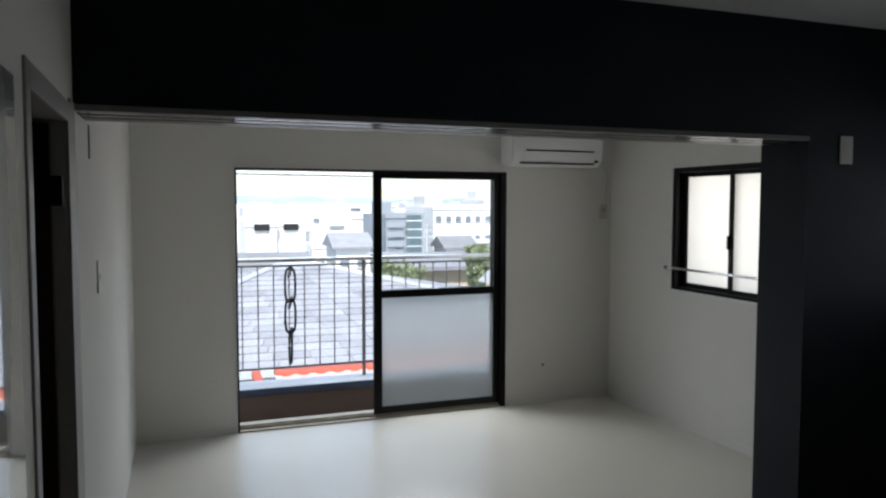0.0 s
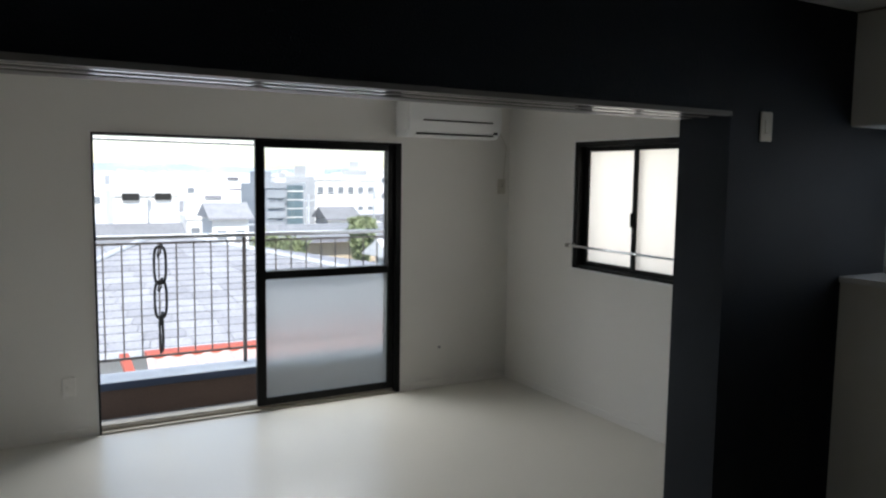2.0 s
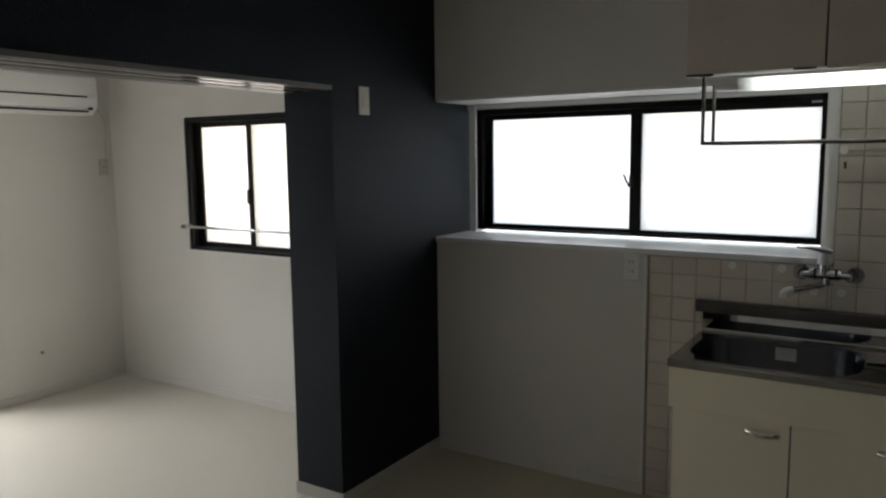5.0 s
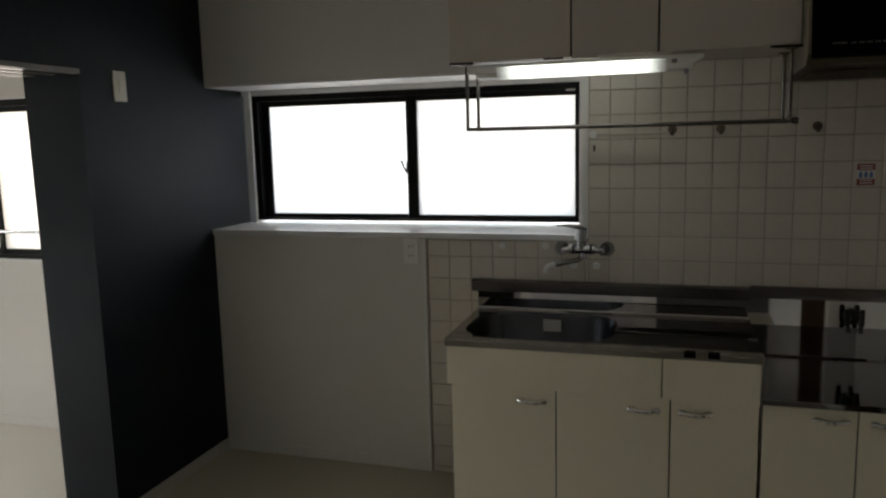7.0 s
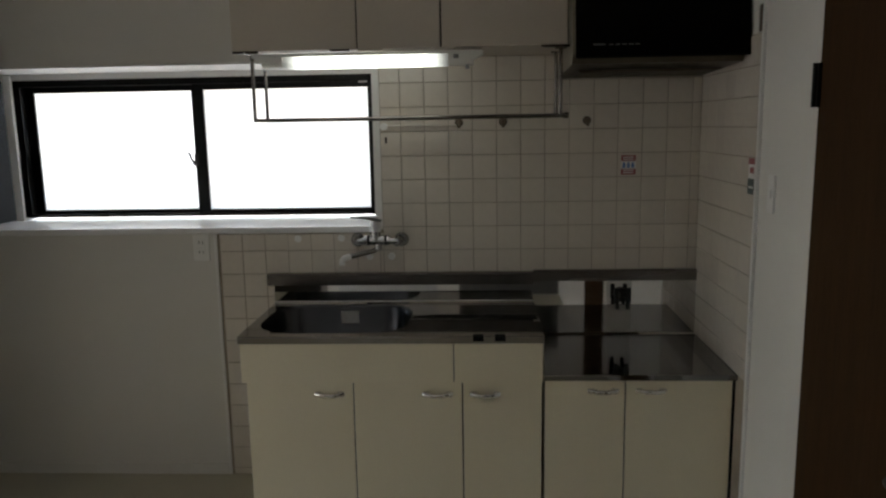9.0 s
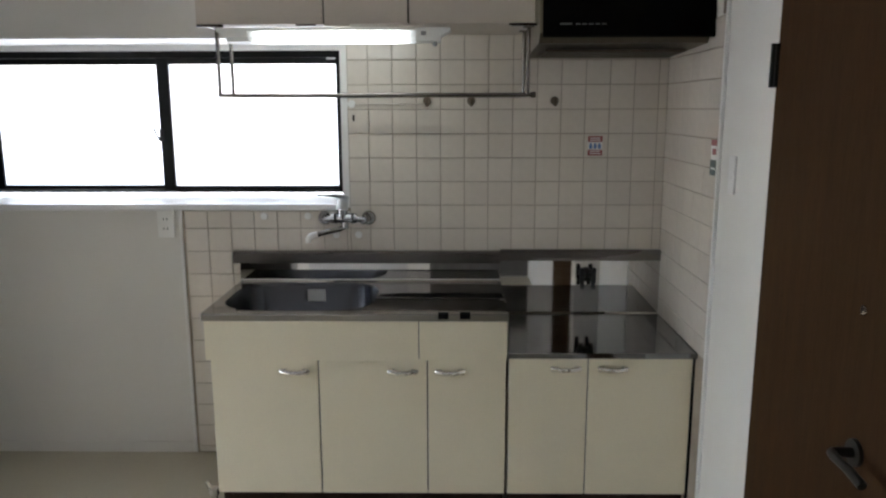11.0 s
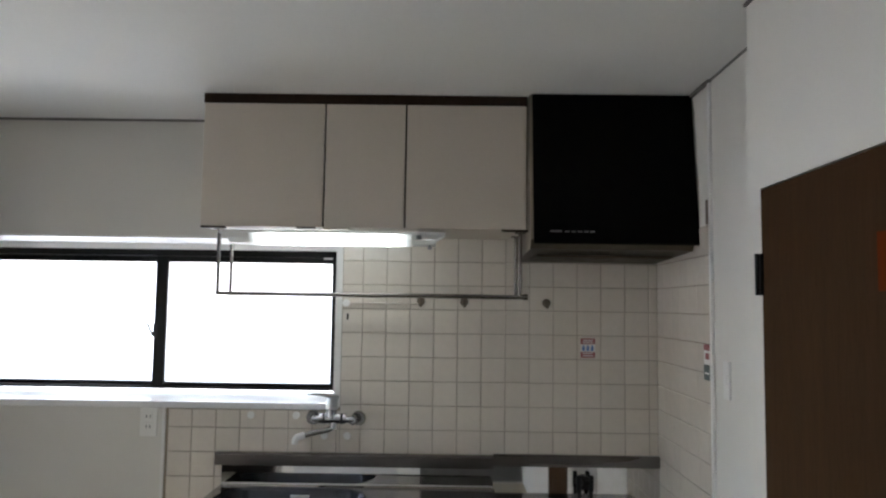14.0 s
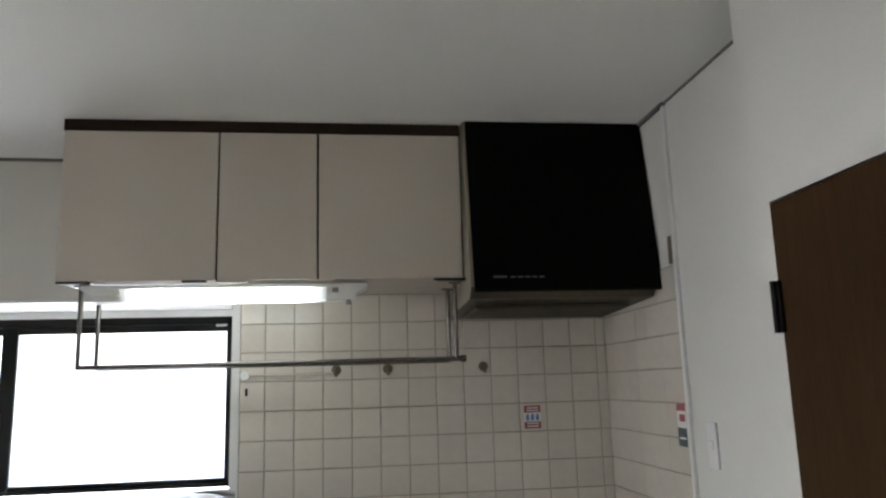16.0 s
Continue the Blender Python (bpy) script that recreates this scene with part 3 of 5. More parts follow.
# ---------- kitchen ----------
def plate(name, place, normal, w, h, label, category, sockets=0, mat=PLASTIC, rocker=0):
    """A wall plate with sockets or rocker switches; normal: which way it faces."""
    ob = thing(name, label, category)
    part("cover", boxes(((-w / 2, 0, -h / 2), (w / 2, 0.008, h / 2)), bevel=0.003), mat, ob)
    for k in range(sockets):
        z = (k - (sockets - 1) / 2) * 0.042
        body = part("socket", boxes(((-0.017, 0.008, z - 0.017), (0.017, 0.0105, z + 0.017)), bevel=0.001), mat, ob)
        part("slot", boxes(((-0.009, 0.0105, z - 0.006), (-0.006, 0.011, z + 0.006)), ((0.006, 0.0105, z - 0.006), (0.009, 0.011, z + 0.006))), RUBBER, body)
    for k in range(rocker):
        z = (k - (rocker - 1) / 2) * 0.03
        part("rocker", boxes(((-0.013, 0.008, z - 0.013), (0.013, 0.012, z + 0.013)), bevel=0.002), mat, ob)
    ob.matrix_world = pose(*place, 0, 0, {"-y": 180, "+y": 0, "-x": 90, "+x": -90}[normal])
    return ob


plate("wall_switch", (2.812, PN, 1.795), "-y", 0.072, 0.122, "cream switch plate high on the navy wall", "switch", mat=OLDPLASTIC, rocker=2)
plate("wall_outlet", (XW, 1.327, 1.052), "-x", 0.072, 0.122, "white double socket below the kitchen sill", "outlet", sockets=2)
plate("wall_switch", (2.63, YK, 1.325), "+y", 0.05, 0.12, "white switch plate beside the tiled wall", "switch", rocker=1, mat=PAINT)
plate("wall_outlet", (2.7815, YK, 1.88), "+y", 0.034, 0.085, "small brown plate beside the range hood", "outlet", mat=HOOK)
plate("air_conditioner_outlet", (3.325, YN, 1.5), "-y", 0.07, 0.115, "aged cream socket plate below the air conditioner", "outlet", sockets=1, mat=OLDPLASTIC)
plate("wall_outlet", (0.309, YN, 0.31), "-y", 0.072, 0.115, "white socket plate low on the white wall", "outlet", rocker=1, mat=WALLPAPER)
plate("wall_switch", (west_face(2.9), 2.9, 1.29), "+x", 0.055, 0.12, "white switch plate on the side wall by the opening", "switch", rocker=1)
for y, z in ((2.72, 1.766),):
    sp = thing("strike_plate", "narrow dark metal strike plate on the white wall", "door hardware", place=(west_face(y), y, z))
    part("plate", boxes(((0, -0.017, -0.056), (0.003, 0.017, 0.056)), bevel=0.001), IRON, sp)
    part("slot", boxes(((0.003, -0.006, -0.03), (0.0036, 0.006, 0.03))), RUBBER, sp)
hole = thing("wall_plug", "small grey plug low on the white wall", "plug", place=(2.795, YN, 0.297))
bm = bmesh.new()
rod(bm, (0, 0, 0), (0, -0.006, 0), 0.011, 16)
part("disc", bm, GREYP, hole, smooth=True)

sign = thing("door_sign", "small dark red plate on the brown door", "sign", place=(1.513, -0.6655, 1.634))
part("plate", boxes(((-0.045, 0, -0.052), (0.045, 0.003, 0.052)), bevel=0.001), DARKRED, sign)

# sink unit: top at 0.79, front at 2.85
FX = 2.863
def handle(parent, y, z):
    bm = bmesh.new()
    for s in (-1, 1):
        rod(bm, (FX, y + s * 0.036, z), (FX - 0.012, y + s * 0.036, z), 0.007)
    tube(bm, [(FX - 0.006, y - 0.052, z + 0.001), (FX - 0.016, y - 0.038, z + 0.001), (FX - 0.024, y - 0.016, z - 0.001), (FX - 0.024, y + 0.016, z - 0.001), (FX - 0.016, y + 0.038, z + 0.001), (FX - 0.006, y + 0.052, z + 0.001)], 0.009)
    for s in (-1, 1):
        box(bm, (FX - 0.014, y + s * 0.042 - 0.013, z - 0.011), (FX - 0.002, y + s * 0.042 + 0.013, z + 0.012), 0.005)
    return part("handle", bm, HANDLE, parent, "curved chrome handle", True)


def base_unit(name, y0, y1, top, doors, drawers, label):
    ob = thing(name, label, "cabinet", "kitchen base units")
    zt = top - 0.022
    part("body", boxes(((FX + 0.02, y0 + 0.002, 0.09), (XW - 0.004, y0 + 0.018, zt)), ((FX + 0.02, y1 - 0.018, 0.09), (XW - 0.004, y1 - 0.002, zt)),
                       ((FX + 0.02, y0 + 0.018, 0.09), (XW - 0.004, y1 - 0.018, 0.106)), ((FX + 0.022, y0 + 0.018, 0.55), (FX + 0.026, y1 - 0.018, zt)), ((XW - 0.012, y0 + 0.018, 0.106), (XW - 0.004, y1 - 0.018, zt))), CREAM, ob)
    part("plinth", boxes(((FX + 0.06, y0 + 0.004, 0.0), (FX + 0.075, y1 - 0.004, 0.09)), ((FX + 0.075, y0 + 0.004, 0.0), (XW - 0.01, y0 + 0.02, 0.09)), ((FX + 0.075, y1 - 0.02, 0.0), (XW - 0.01, y1 - 0.004, 0.09))), DARKWOOD, ob, "dark brown plinth")
    # dark sheet behind the fronts paints the shade seen in their gaps
    part("edge", boxes(((FX + 0.012, y0 + 0.003, 0.1), (FX + 0.021, y1 - 0.003, zt - 0.004))), DARKWOOD, ob, "dark backing sheet coloured as the shade in the door gaps")
    for a, b in drawers:
        part("drawer_front", boxes(((FX - 0.012, a + 0.002, 0.628), (FX + 0.012, b - 0.002, zt)), bevel=0.0015), CREAM, ob)
    ztop = 0.6265 if drawers else zt
    for a, b, hy in doors:
        d = part("door", boxes(((FX - 0.001, a + 0.0025, 0.095), (FX + 0.016, b - 0.0025, ztop)), bevel=0.0015), CREAM, ob)
        handle(d, hy, 0.583 if drawers else 0.596)
    return ob


base_unit("sink_cabinet", -0.107, 0.992, 0.806, [(0.59, 0.99, 0.678), (0.187, 0.59, 0.277), (-0.105, 0.187, 0.103)], [(0.217, 1.004), (-0.107, 0.217)],
          "cream kitchen sink cabinet with three doors and chrome handles")
base_unit("stove_cabinet", -0.798, -0.109, 0.66, [(-0.405, -0.112, -0.323), (-0.788, -0.405, -0.494)], [], "low cream cabinet under the stove shelf with two doors")

# steel top with basin
top = thing("kitchen_sink", "brushed stainless sink top with a rounded basin and drainboard", "sink")
SY0, SY1, BY0, BY1, BX_0, BX_1, ZT = -0.108, 1.008, 0.392, 0.972, 2.892, 3.338, 0.806


def rounded(x0, x1, y0, y1, r, z, n=6):
    pts = []
    for cx, cy, a0 in ((x1 - r, y1 - r, 0), (x0 + r, y1 - r, 90), (x0 + r, y0 + r, 180), (x1 - r, y0 + r, 270)):
        for k in range(n + 1):
            a = radians(a0 + 90 * k / n)
            pts.append((cx + r * math.cos(a), cy + r * math.sin(a), z))
    return pts


bm = bmesh.new()
inner = [bm.verts.new(p) for p in rounded(BX_0, BX_1, BY0, BY1, 0.15, ZT)]
corner = [bm.verts.new(p) for p in ((3.355, SY1, ZT), (FX - 0.016, SY1, ZT), (FX - 0.016, SY0, ZT), (3.355, SY0, ZT))]
for q in range(4):
    for k in range(6):
        bm.faces.new((corner[q], inner[q * 7 + k], inner[q * 7 + k + 1]))
    bm.faces.new((corner[q], inner[q * 7 + 6], inner[(q * 7 + 7) % 28], corner[(q + 1) % 4]))
down = [bm.verts.new((v.co.x, v.co.y, ZT - 0.028)) for v in (corner[0], corner[1], corner[2], corner[3])]
for q in range(4):
    bm.faces.new((corner[q], corner[(q + 1) % 4], down[(q + 1) % 4], down[q]))
part("worktop", bm, STEEL, top)
bm = bmesh.new()
rings = [[bm.verts.new(p) for p in rounded(BX_0 + i, BX_1 - i, BY0 + i, BY1 - i, r, z)] for i, r, z in ((0, 0.15, ZT), (0.008, 0.145, ZT - 0.012), (0.018, 0.135, ZT - 0.13), (0.05, 0.08, ZT - 0.165), (0.1, 0.05, ZT - 0.17))]
for u, w in zip(rings, rings[1:]):
    for k in range(28):
        bm.faces.new((u[k], u[(k + 1) % 28], w[(k + 1) % 28], w[k]))
bm.faces.new(rings[-1])
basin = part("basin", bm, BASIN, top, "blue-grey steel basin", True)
bm = bmesh.new()
rod(bm, (3.15, 0.87, ZT - 0.17), (3.15, 0.87, ZT - 0.16), 0.06, 24)
part("drain", bm, RUBBER, basin, "black rubber drain cover", True)
part("sticker", boxes(((3.312, 0.635, ZT - 0.075), (3.317, 0.71, ZT - 0.025))), LABELW, basin, "grey label stuck in the basin")
part("front_edge", boxes(((FX - 0.02, SY0, ZT - 0.024), (FX - 0.014, SY1, ZT - 0.002)), bevel=0.002), STEEL, top)
for k in range(2):
    y = 0.127 - 0.079 * k
    part("clip", boxes(((FX - 0.023, y - 0.019, ZT - 0.018), (FX - 0.0195, y + 0.019, ZT + 0.0015)), ((FX - 0.0195, y - 0.019, ZT - 0.0005), (FX + 0.006, y + 0.019, ZT + 0.0015))), GAP, top, "small black clip on the front edge")
# thin black sheet lying just proud of the drainboard
bm = bmesh.new()
extrude(bm, [(3.085, SY0 + 0.002), (3.148, SY0 + 0.012), (3.152, 0.3), (3.135, 0.384), (3.11, 0.388), (3.1, 0.3)], 2, ZT - 0.003, ZT + 0.0015)
part("black_band", bm, GAP, top, "flat black band on the drainboard")
bm = bmesh.new()
extrude(bm, [(3.35, 0.802), (3.354, 0.806), (3.36, 0.811), (3.363, 0.817), (3.363, 0.858), (3.366, 0.8866), (3.3975, 0.8866), (3.3975, 0.802)], 1, SY0, 1.006)
part("backguard", bm, BACKSTEEL, top, "upright mirror-bright steel backguard")
bm = extrude(bmesh.new(), [(3.353, 0.8868), (3.353, 0.93), (3.357, 0.9365), (3.3975, 0.9365), (3.3975, 0.8868)], 1, SY0, 1.03)
part("lip", bm, DULLSTEEL, top, "dull brownish steel lip")
part("end_cap", boxes(((3.356, 1.03, 0.888), (3.397, 1.034, 0.935))), DULLSTEEL, top)

shelf = thing("stove_shelf", "low brushed stainless stove shelf with a high backguard", "worktop")
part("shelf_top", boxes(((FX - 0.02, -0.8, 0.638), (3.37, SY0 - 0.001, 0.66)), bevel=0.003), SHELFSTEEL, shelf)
bm = bmesh.new()
cols = []
for k in range(37):
    y = -0.798 + (SY0 + 0.797) * k / 36
    g = 3.374 + 0.005 * math.exp(-((y + 0.58) / 0.28) ** 2)
    cols.append([bm.verts.new(p) for p in ((g - 0.01, y, 0.66), (g, y, 0.668), (g, y, 0.895), (3.396, y, 0.895), (3.396, y, 0.66))])
for u, w in zip(cols, cols[1:]):
    for k in range(5):
        bm.faces.new((u[k], u[(k + 1) % 5], w[(k + 1) % 5], w[k]))
bm.faces.new(cols[0][::-1])
bm.faces.new(cols[-1])
part("backguard", bm, BACKSTEEL, shelf, "slightly buckled mirror-bright backguard", True)
bm = extrude(bmesh.new(), [(3.37, 0.8952), (3.37, 0.936), (3.374, 0.942), (3.397, 0.942), (3.397, 0.8952)], 1, -0.798, SY0 - 0.001)
part("lip", bm, DULLSTEEL, shelf, "dull brownish steel lip")
part("side_guard", boxes(((FX, SY0 - 0.004, 0.66), (3.37, SY0 - 0.001, 0.802))), STEEL, shelf)
# black strip stands in for the shade in the gap by the wall
part("gap_shade", boxes(((FX - 0.0005, -0.7985, 0.02), (FX + 0.012, -0.787, 0.636))), GAP, shelf, "black strip coloured as the shaded gap at the wall")
cock = thing("gas_cock", "black double gas cock on the steel backguard", "gas valve", place=(3.376, -0.478, 0.835))
bm = bmesh.new()
rod(bm, (0, 0, 0), (-0.012, 0, 0), 0.03, 16)
for s in (-1, 1):
    rod(bm, (-0.012, s * 0.012, 0), (-0.03, s * 0.026, 0.002), 0.012, 12)
part("body", bm, IRON, cock, smooth=True)
for s in (-1, 1):
    bm = boxes(((-0.05, s * 0.026 - 0.008, -0.03), (-0.028, s * 0.026 + 0.008, 0.036)), bevel=0.004)
    part("knob", bm, RUBBER, cock, "black tap lever")
    bm = bmesh.new()
    rod(bm, (-0.035, s * 0.022, -0.01), (-0.05, s * 0.022, -0.055), 0.009, 12)
    part("nozzle", bm, IRON, cock, smooth=True)

# mixer tap
tap = thing("kitchen_tap", "chrome wall-mounted single-lever mixer tap", "tap", place=(XW - 0.008, 0.546, 1.078))
for y in (-0.094, 0.094):
    bm = bmesh.new()
    rod(bm, (0, y, 0), (-0.012, y, 0), 0.031, 20, 0.027)
    inlet = part("inlet", bm, DARKCHROME, tap, "tarnished wall flange", True)
    bm = bmesh.new()
    rod(bm, (-0.012, y, 0), (-0.05, y * 0.86, 0.0), 0.014, 14)
    rod(bm, (-0.04, y * 0.88, 0), (-0.066, y * 0.84, 0), 0.02, 6)
    rod(bm, (-0.066, y * 0.84, 0), (-0.07, y * 0.84, 0), 0.012, 12)
    part("nut", bm, TAPCHROME, inlet, "chrome union nut", True)
bm = bmesh.new()
rod(bm, (-0.06, -0.05, 0.006), (-0.06, 0.058, 0.006), 0.021, 18)
rod(bm, (-0.06, -0.082, 0.002), (-0.06, 0.086, 0.002), 0.013, 14)
rod(bm, (-0.06, 0.01, 0.002), (-0.06, 0.01, 0.05), 0.023, 18)
rod(bm, (-0.06, 0.0, -0.036), (-0.06, 0.0, 0.008), 0.016, 16)
body = part("body", bm, TAPCHROME, tap, smooth=True)
for y in (-0.034, 0.038):
    bm = bmesh.new()
    rod(bm, (-0.06, y - 0.004, 0.006), (-0.06, y + 0.004, 0.006), 0.0225, 18)
    part("collar", bm, RUBBER, body, "dark ring between the chrome pieces", True)
bm = bmesh.new()
rod(bm, (-0.06, 0.01, 0.045), (-0.06, 0.008, 0.088), 0.025, 18, 0.02)
blade = [(-0.052, -0.004, 0.092, 0.02, 0.012), (-0.075, 0.014, 0.1, 0.021, 0.012), (-0.105, 0.04, 0.108, 0.018, 0.008), (-0.14, 0.07, 0.114, 0.014, 0.005), (-0.165, 0.09, 0.116, 0.012, 0.004)]
across = Vector((0.62, 0.78, 0))
loops = [[bm.verts.new(Vector((x, y, z)) + across * w * math.cos(a) + Vector((0, 0, h * math.sin(a)))) for a in [2 * math.pi * k / 10 for k in range(10)]] for x, y, z, w, h in blade]
for u, w in zip(loops, loops[1:]):
    for k in range(10):
        bm.faces.new((u[k], u[(k + 1) % 10], w[(k + 1) % 10], w[k]))
bm.faces.new(loops[0][::-1])
bm.faces.new(loops[-1])
part("lever", bm, SATIN, tap, "satin chrome lever", True)
bm = bmesh.new()
tube(bm, [(-0.06, 0.0, -0.028), (-0.075, 0.02, -0.038), (-0.1, 0.06, -0.043), (-0.125, 0.1, -0.05), (-0.135, 0.118, -0.053)], 0.0105)
part("spout", bm, DARKCHROME, tap, "dark chrome spout", True)
bm = bmesh.new()
tube(bm, [(-0.128, 0.108, -0.051), (-0.143, 0.13, -0.056), (-0.148, 0.138, -0.066), (-0.148, 0.139, -0.082)], 0.0135)
part("spray_head", bm, PLASTIC, tap, "white plastic spout head", True)
for y, z in ((0.9, 1.085), (0.712, 1.086), (0.592, 1.005), (0.497, 1.005)):
    cap = thing("pipe_plug", "round white plastic cap on the tiles", "cap", "caps on the tiles", place=(XW - 0.008, y, z))
    bm = bmesh.new()
    rod(bm, (0, 0, 0), (-0.008, 0, 0), 0.016, 18, 0.014)
    part("cap", bm, PLASTIC, cap, smooth=True)

# wall hooks and rail
for y in (0.2, 0.018, -0.327):
    hk = thing("wall_hook", "grey-brown round hook on the tiled wall", "hook", "hooks on the tiles", place=(XW - 0.008, y, 1.566))
    bm = bmesh.new()
    rod(bm, (0, 0, 0), (-0.006, 0, 0), 0.018, 18, 0.016)
    part("base", bm, HOOK, hk, smooth=True)
    bm = bmesh.new()
    tube(bm, [(-0.006, 0, 0.004), (-0.016, 0, -0.004), (-0.02, 0, -0.016), (-0.026, 0, -0.018), (-0.03, 0, -0.01)], 0.007, 8)
    part("knob", bm, HOOK, hk, smooth=True)
rl = thing("towel_rail", "slim pale rail fixed to the tiles", "rail", place=(XW - 0.008, 0.36, 1.555))
bm = bmesh.new()
rod(bm, (-0.012, 0.15, 0), (-0.012, -0.15, 0), 0.004)
part("rod", bm, TILE, rl, smooth=True)
bm = bmesh.new()
rod(bm, (0, 0.153, 0), (-0.016, 0.153, 0), 0.016, 16)
part("knob", bm, PLASTIC, rl, "round white end knob", True)
pin = thing("wall_pin", "small dark brown pin on the tiles", "pin", place=(XW - 0.008, 0.507, 1.497))
part("pin", boxes(((-0.008, -0.004, -0.012), (0, 0.004, 0.014)), bevel=0.002), DARKWOOD, pin)

st = thing("notice_sticker", "red, white and blue notice sticker on the tiles", "sticker", place=(XW - 0.0085, -0.5, 1.381))
part("paper", boxes(((-0.0012, -0.03, -0.04), (0, 0.03, 0.04))), LABELW, st)
for z in (0.016, -0.04):
    part("band", boxes(((-0.002, -0.03, z), (-0.0012, 0.03, z + 0.024))), RED, st, "red band")
for k in range(3):
    y = 0.018 - 0.018 * k
    bm = boxes(((-0.002, y - 0.006, -0.012), (-0.0012, y + 0.006, 0.004)))
    rod(bm, (-0.002, y, 0.007), (-0.0012, y, 0.007), 0.0045, 10)
    part("mark", bm, BLUE, st, "blue mark")
for z in (0.032, 0.023, -0.022, -0.032):
    part("print_line", boxes(((-0.0026, -0.022, z - 0.002), (-0.002, 0.022, z + 0.002))), LABELW, st, "pale line of print")
st = thing("notice_sticker", "tall white, red and dark green sticker at the tile edge", "sticker", place=(2.793, YK + 0.0088, 1.37))
part("paper", boxes(((-0.025, 0, -0.06), (0.03, 0.0012, 0.06))), LABELW, st)
part("band", boxes(((-0.025, 0.0012, 0.04), (0.03, 0.002, 0.06))), RED, st, "red band")
part("panel", boxes(((-0.025, 0.0012, -0.06), (0.03, 0.002, -0.008))), GREENP, st, "dark green panel")
part("print_line", boxes(((-0.02, 0.0012, 0.01), (0.015, 0.002, 0.03))), RED, st, "red print")
part("print_line", boxes(((-0.02, 0.002, -0.04), (0.02, 0.0026, -0.034))), LABELW, st, "pale print")

# upper cabinet
UX = 2.98
uc = thing("upper_cabinet", "beige three-door wall cabinet with dark brown edges", "cabinet")
part("body", boxes(((UX + 0.02, -0.2, 1.832), (XW - 0.004, 1.0, 2.3))), BEIGE, uc)
part("edge", boxes(((UX + 0.012, -0.199, 1.834), (UX + 0.02, 0.999, 2.298))), DARKWOOD, uc, "dark brown edging")
part("top_strip", boxes(((UX - 0.004, -0.2, 2.293), (UX + 0.3, 1.006, ZC - 0.001)), bevel=0.001), DARKWOOD, uc, "dark brown strip under the ceiling")
for a, b, py, m in ((0.552, 1.003, 0.955, DARKWOOD), (0.2525, 0.548, 0.5, BEIGE), (-0.198, 0.2475, -0.16, DARKWOOD)):
    d = part("door", boxes(((UX - 0.006, a + 0.001, 1.83), (UX + 0.012, b - 0.001, 2.291)), bevel=0.0015), BEIGE, uc)
    part("pull", boxes(((UX - 0.012, py - 0.045, 1.822), (UX + 0.012, py + 0.045, 1.8295)), bevel=0.001), m, d, "narrow finger pull")
    part("pull", boxes(((UX - 0.012, (a + b) / 2 - 0.2, 1.824), (UX + 0.008, (a + b) / 2 - 0.13, 1.8295)), bevel=0.001), m, d, "narrow finger pull")

lamp = thing("cabinet_light", "lit white fluorescent lamp under the wall cabinet", "lamp")
part("base_plate", boxes(((UX + 0.014, 0.1, 1.808), (UX + 0.1, 0.94, 1.8205)), bevel=0.002), PLASTIC, lamp, "white base plate")
PROFILE = [(UX + 0.012, 1.808), (UX + 0.014, 1.79), (UX + 0.03, 1.773), (UX + 0.055, 1.768), (UX + 0.08, 1.773), (UX + 0.096, 1.79), (UX + 0.098, 1.808)]
bm = extrude(bmesh.new(), PROFILE, 1, 0.828, 0.94)
for v in bm.verts:
    if v.co.y > 0.93 and v.co.z < 1.8:
        v.co.y -= 0.035
part("end_cap", bm, PLASTIC, lamp, "sloping white end cap")
bm = extrude(bmesh.new(), PROFILE, 1, 0.1, 0.225)
for v in bm.verts:
    if v.co.y < 0.11 and v.co.z < 1.8:
        v.co.y += 0.035
end = part("end_cap", bm, PLASTIC, lamp, "white end cap with a switch")
part("label", boxes(((UX + 0.009, 0.188, 1.792), (UX + 0.0115, 0.206, 1.806))), GREYP, end, "grey label")
part("cord_switch", boxes(((UX + 0.03, 0.15, 1.756), (UX + 0.045, 0.165, 1.772)), bevel=0.003), GREYP, end, "small grey pull switch")
bm = extrude(bmesh.new(), [(x, z - 0.0015) for x, z in PROFILE], 1, 0.226, 0.827)
part("tube_cover", bm, TUBE, lamp, "glowing fluorescent cover")

rack = thing("dish_rack_rail", "stainless hanging rail frame under the wall cabinet", "rack")
RXF, RXB = 3.08, 3.25
bm = bmesh.new()
rod(bm, (RXF, 0.965, 1.585), (RXF, -0.212, 1.585), 0.0075)
rod(bm, (RXF, -0.196, 1.585), (RXF, -0.214, 1.585), 0.011)
part("front_bar", bm, RACKSTEEL, rack, smooth=True)
bm = bmesh.new()
rod(bm, (RXB, 0.965, 1.585), (RXB, -0.187, 1.585), 0.0075)
part("back_bar", bm, RACKSTEEL, rack, smooth=True)
for y in (0.963, -0.185):
    for x in (RXF, RXB):
        bm = bmesh.new()
        rod(bm, (x, y, 1.58), (x, y, 1.832), 0.0075)
        box(bm, (x - 0.012, y - 0.02, 1.826), (x + 0.012, y + 0.02, 1.8315))
        part("hanger", bm, RACKSTEEL, rack, smooth=True)
    bm = bmesh.new()
    rod(bm, (RXF, y, 1.585), (RXB, y, 1.585), 0.0075)
    part("end_bar", bm, RACKSTEEL, rack, smooth=True)

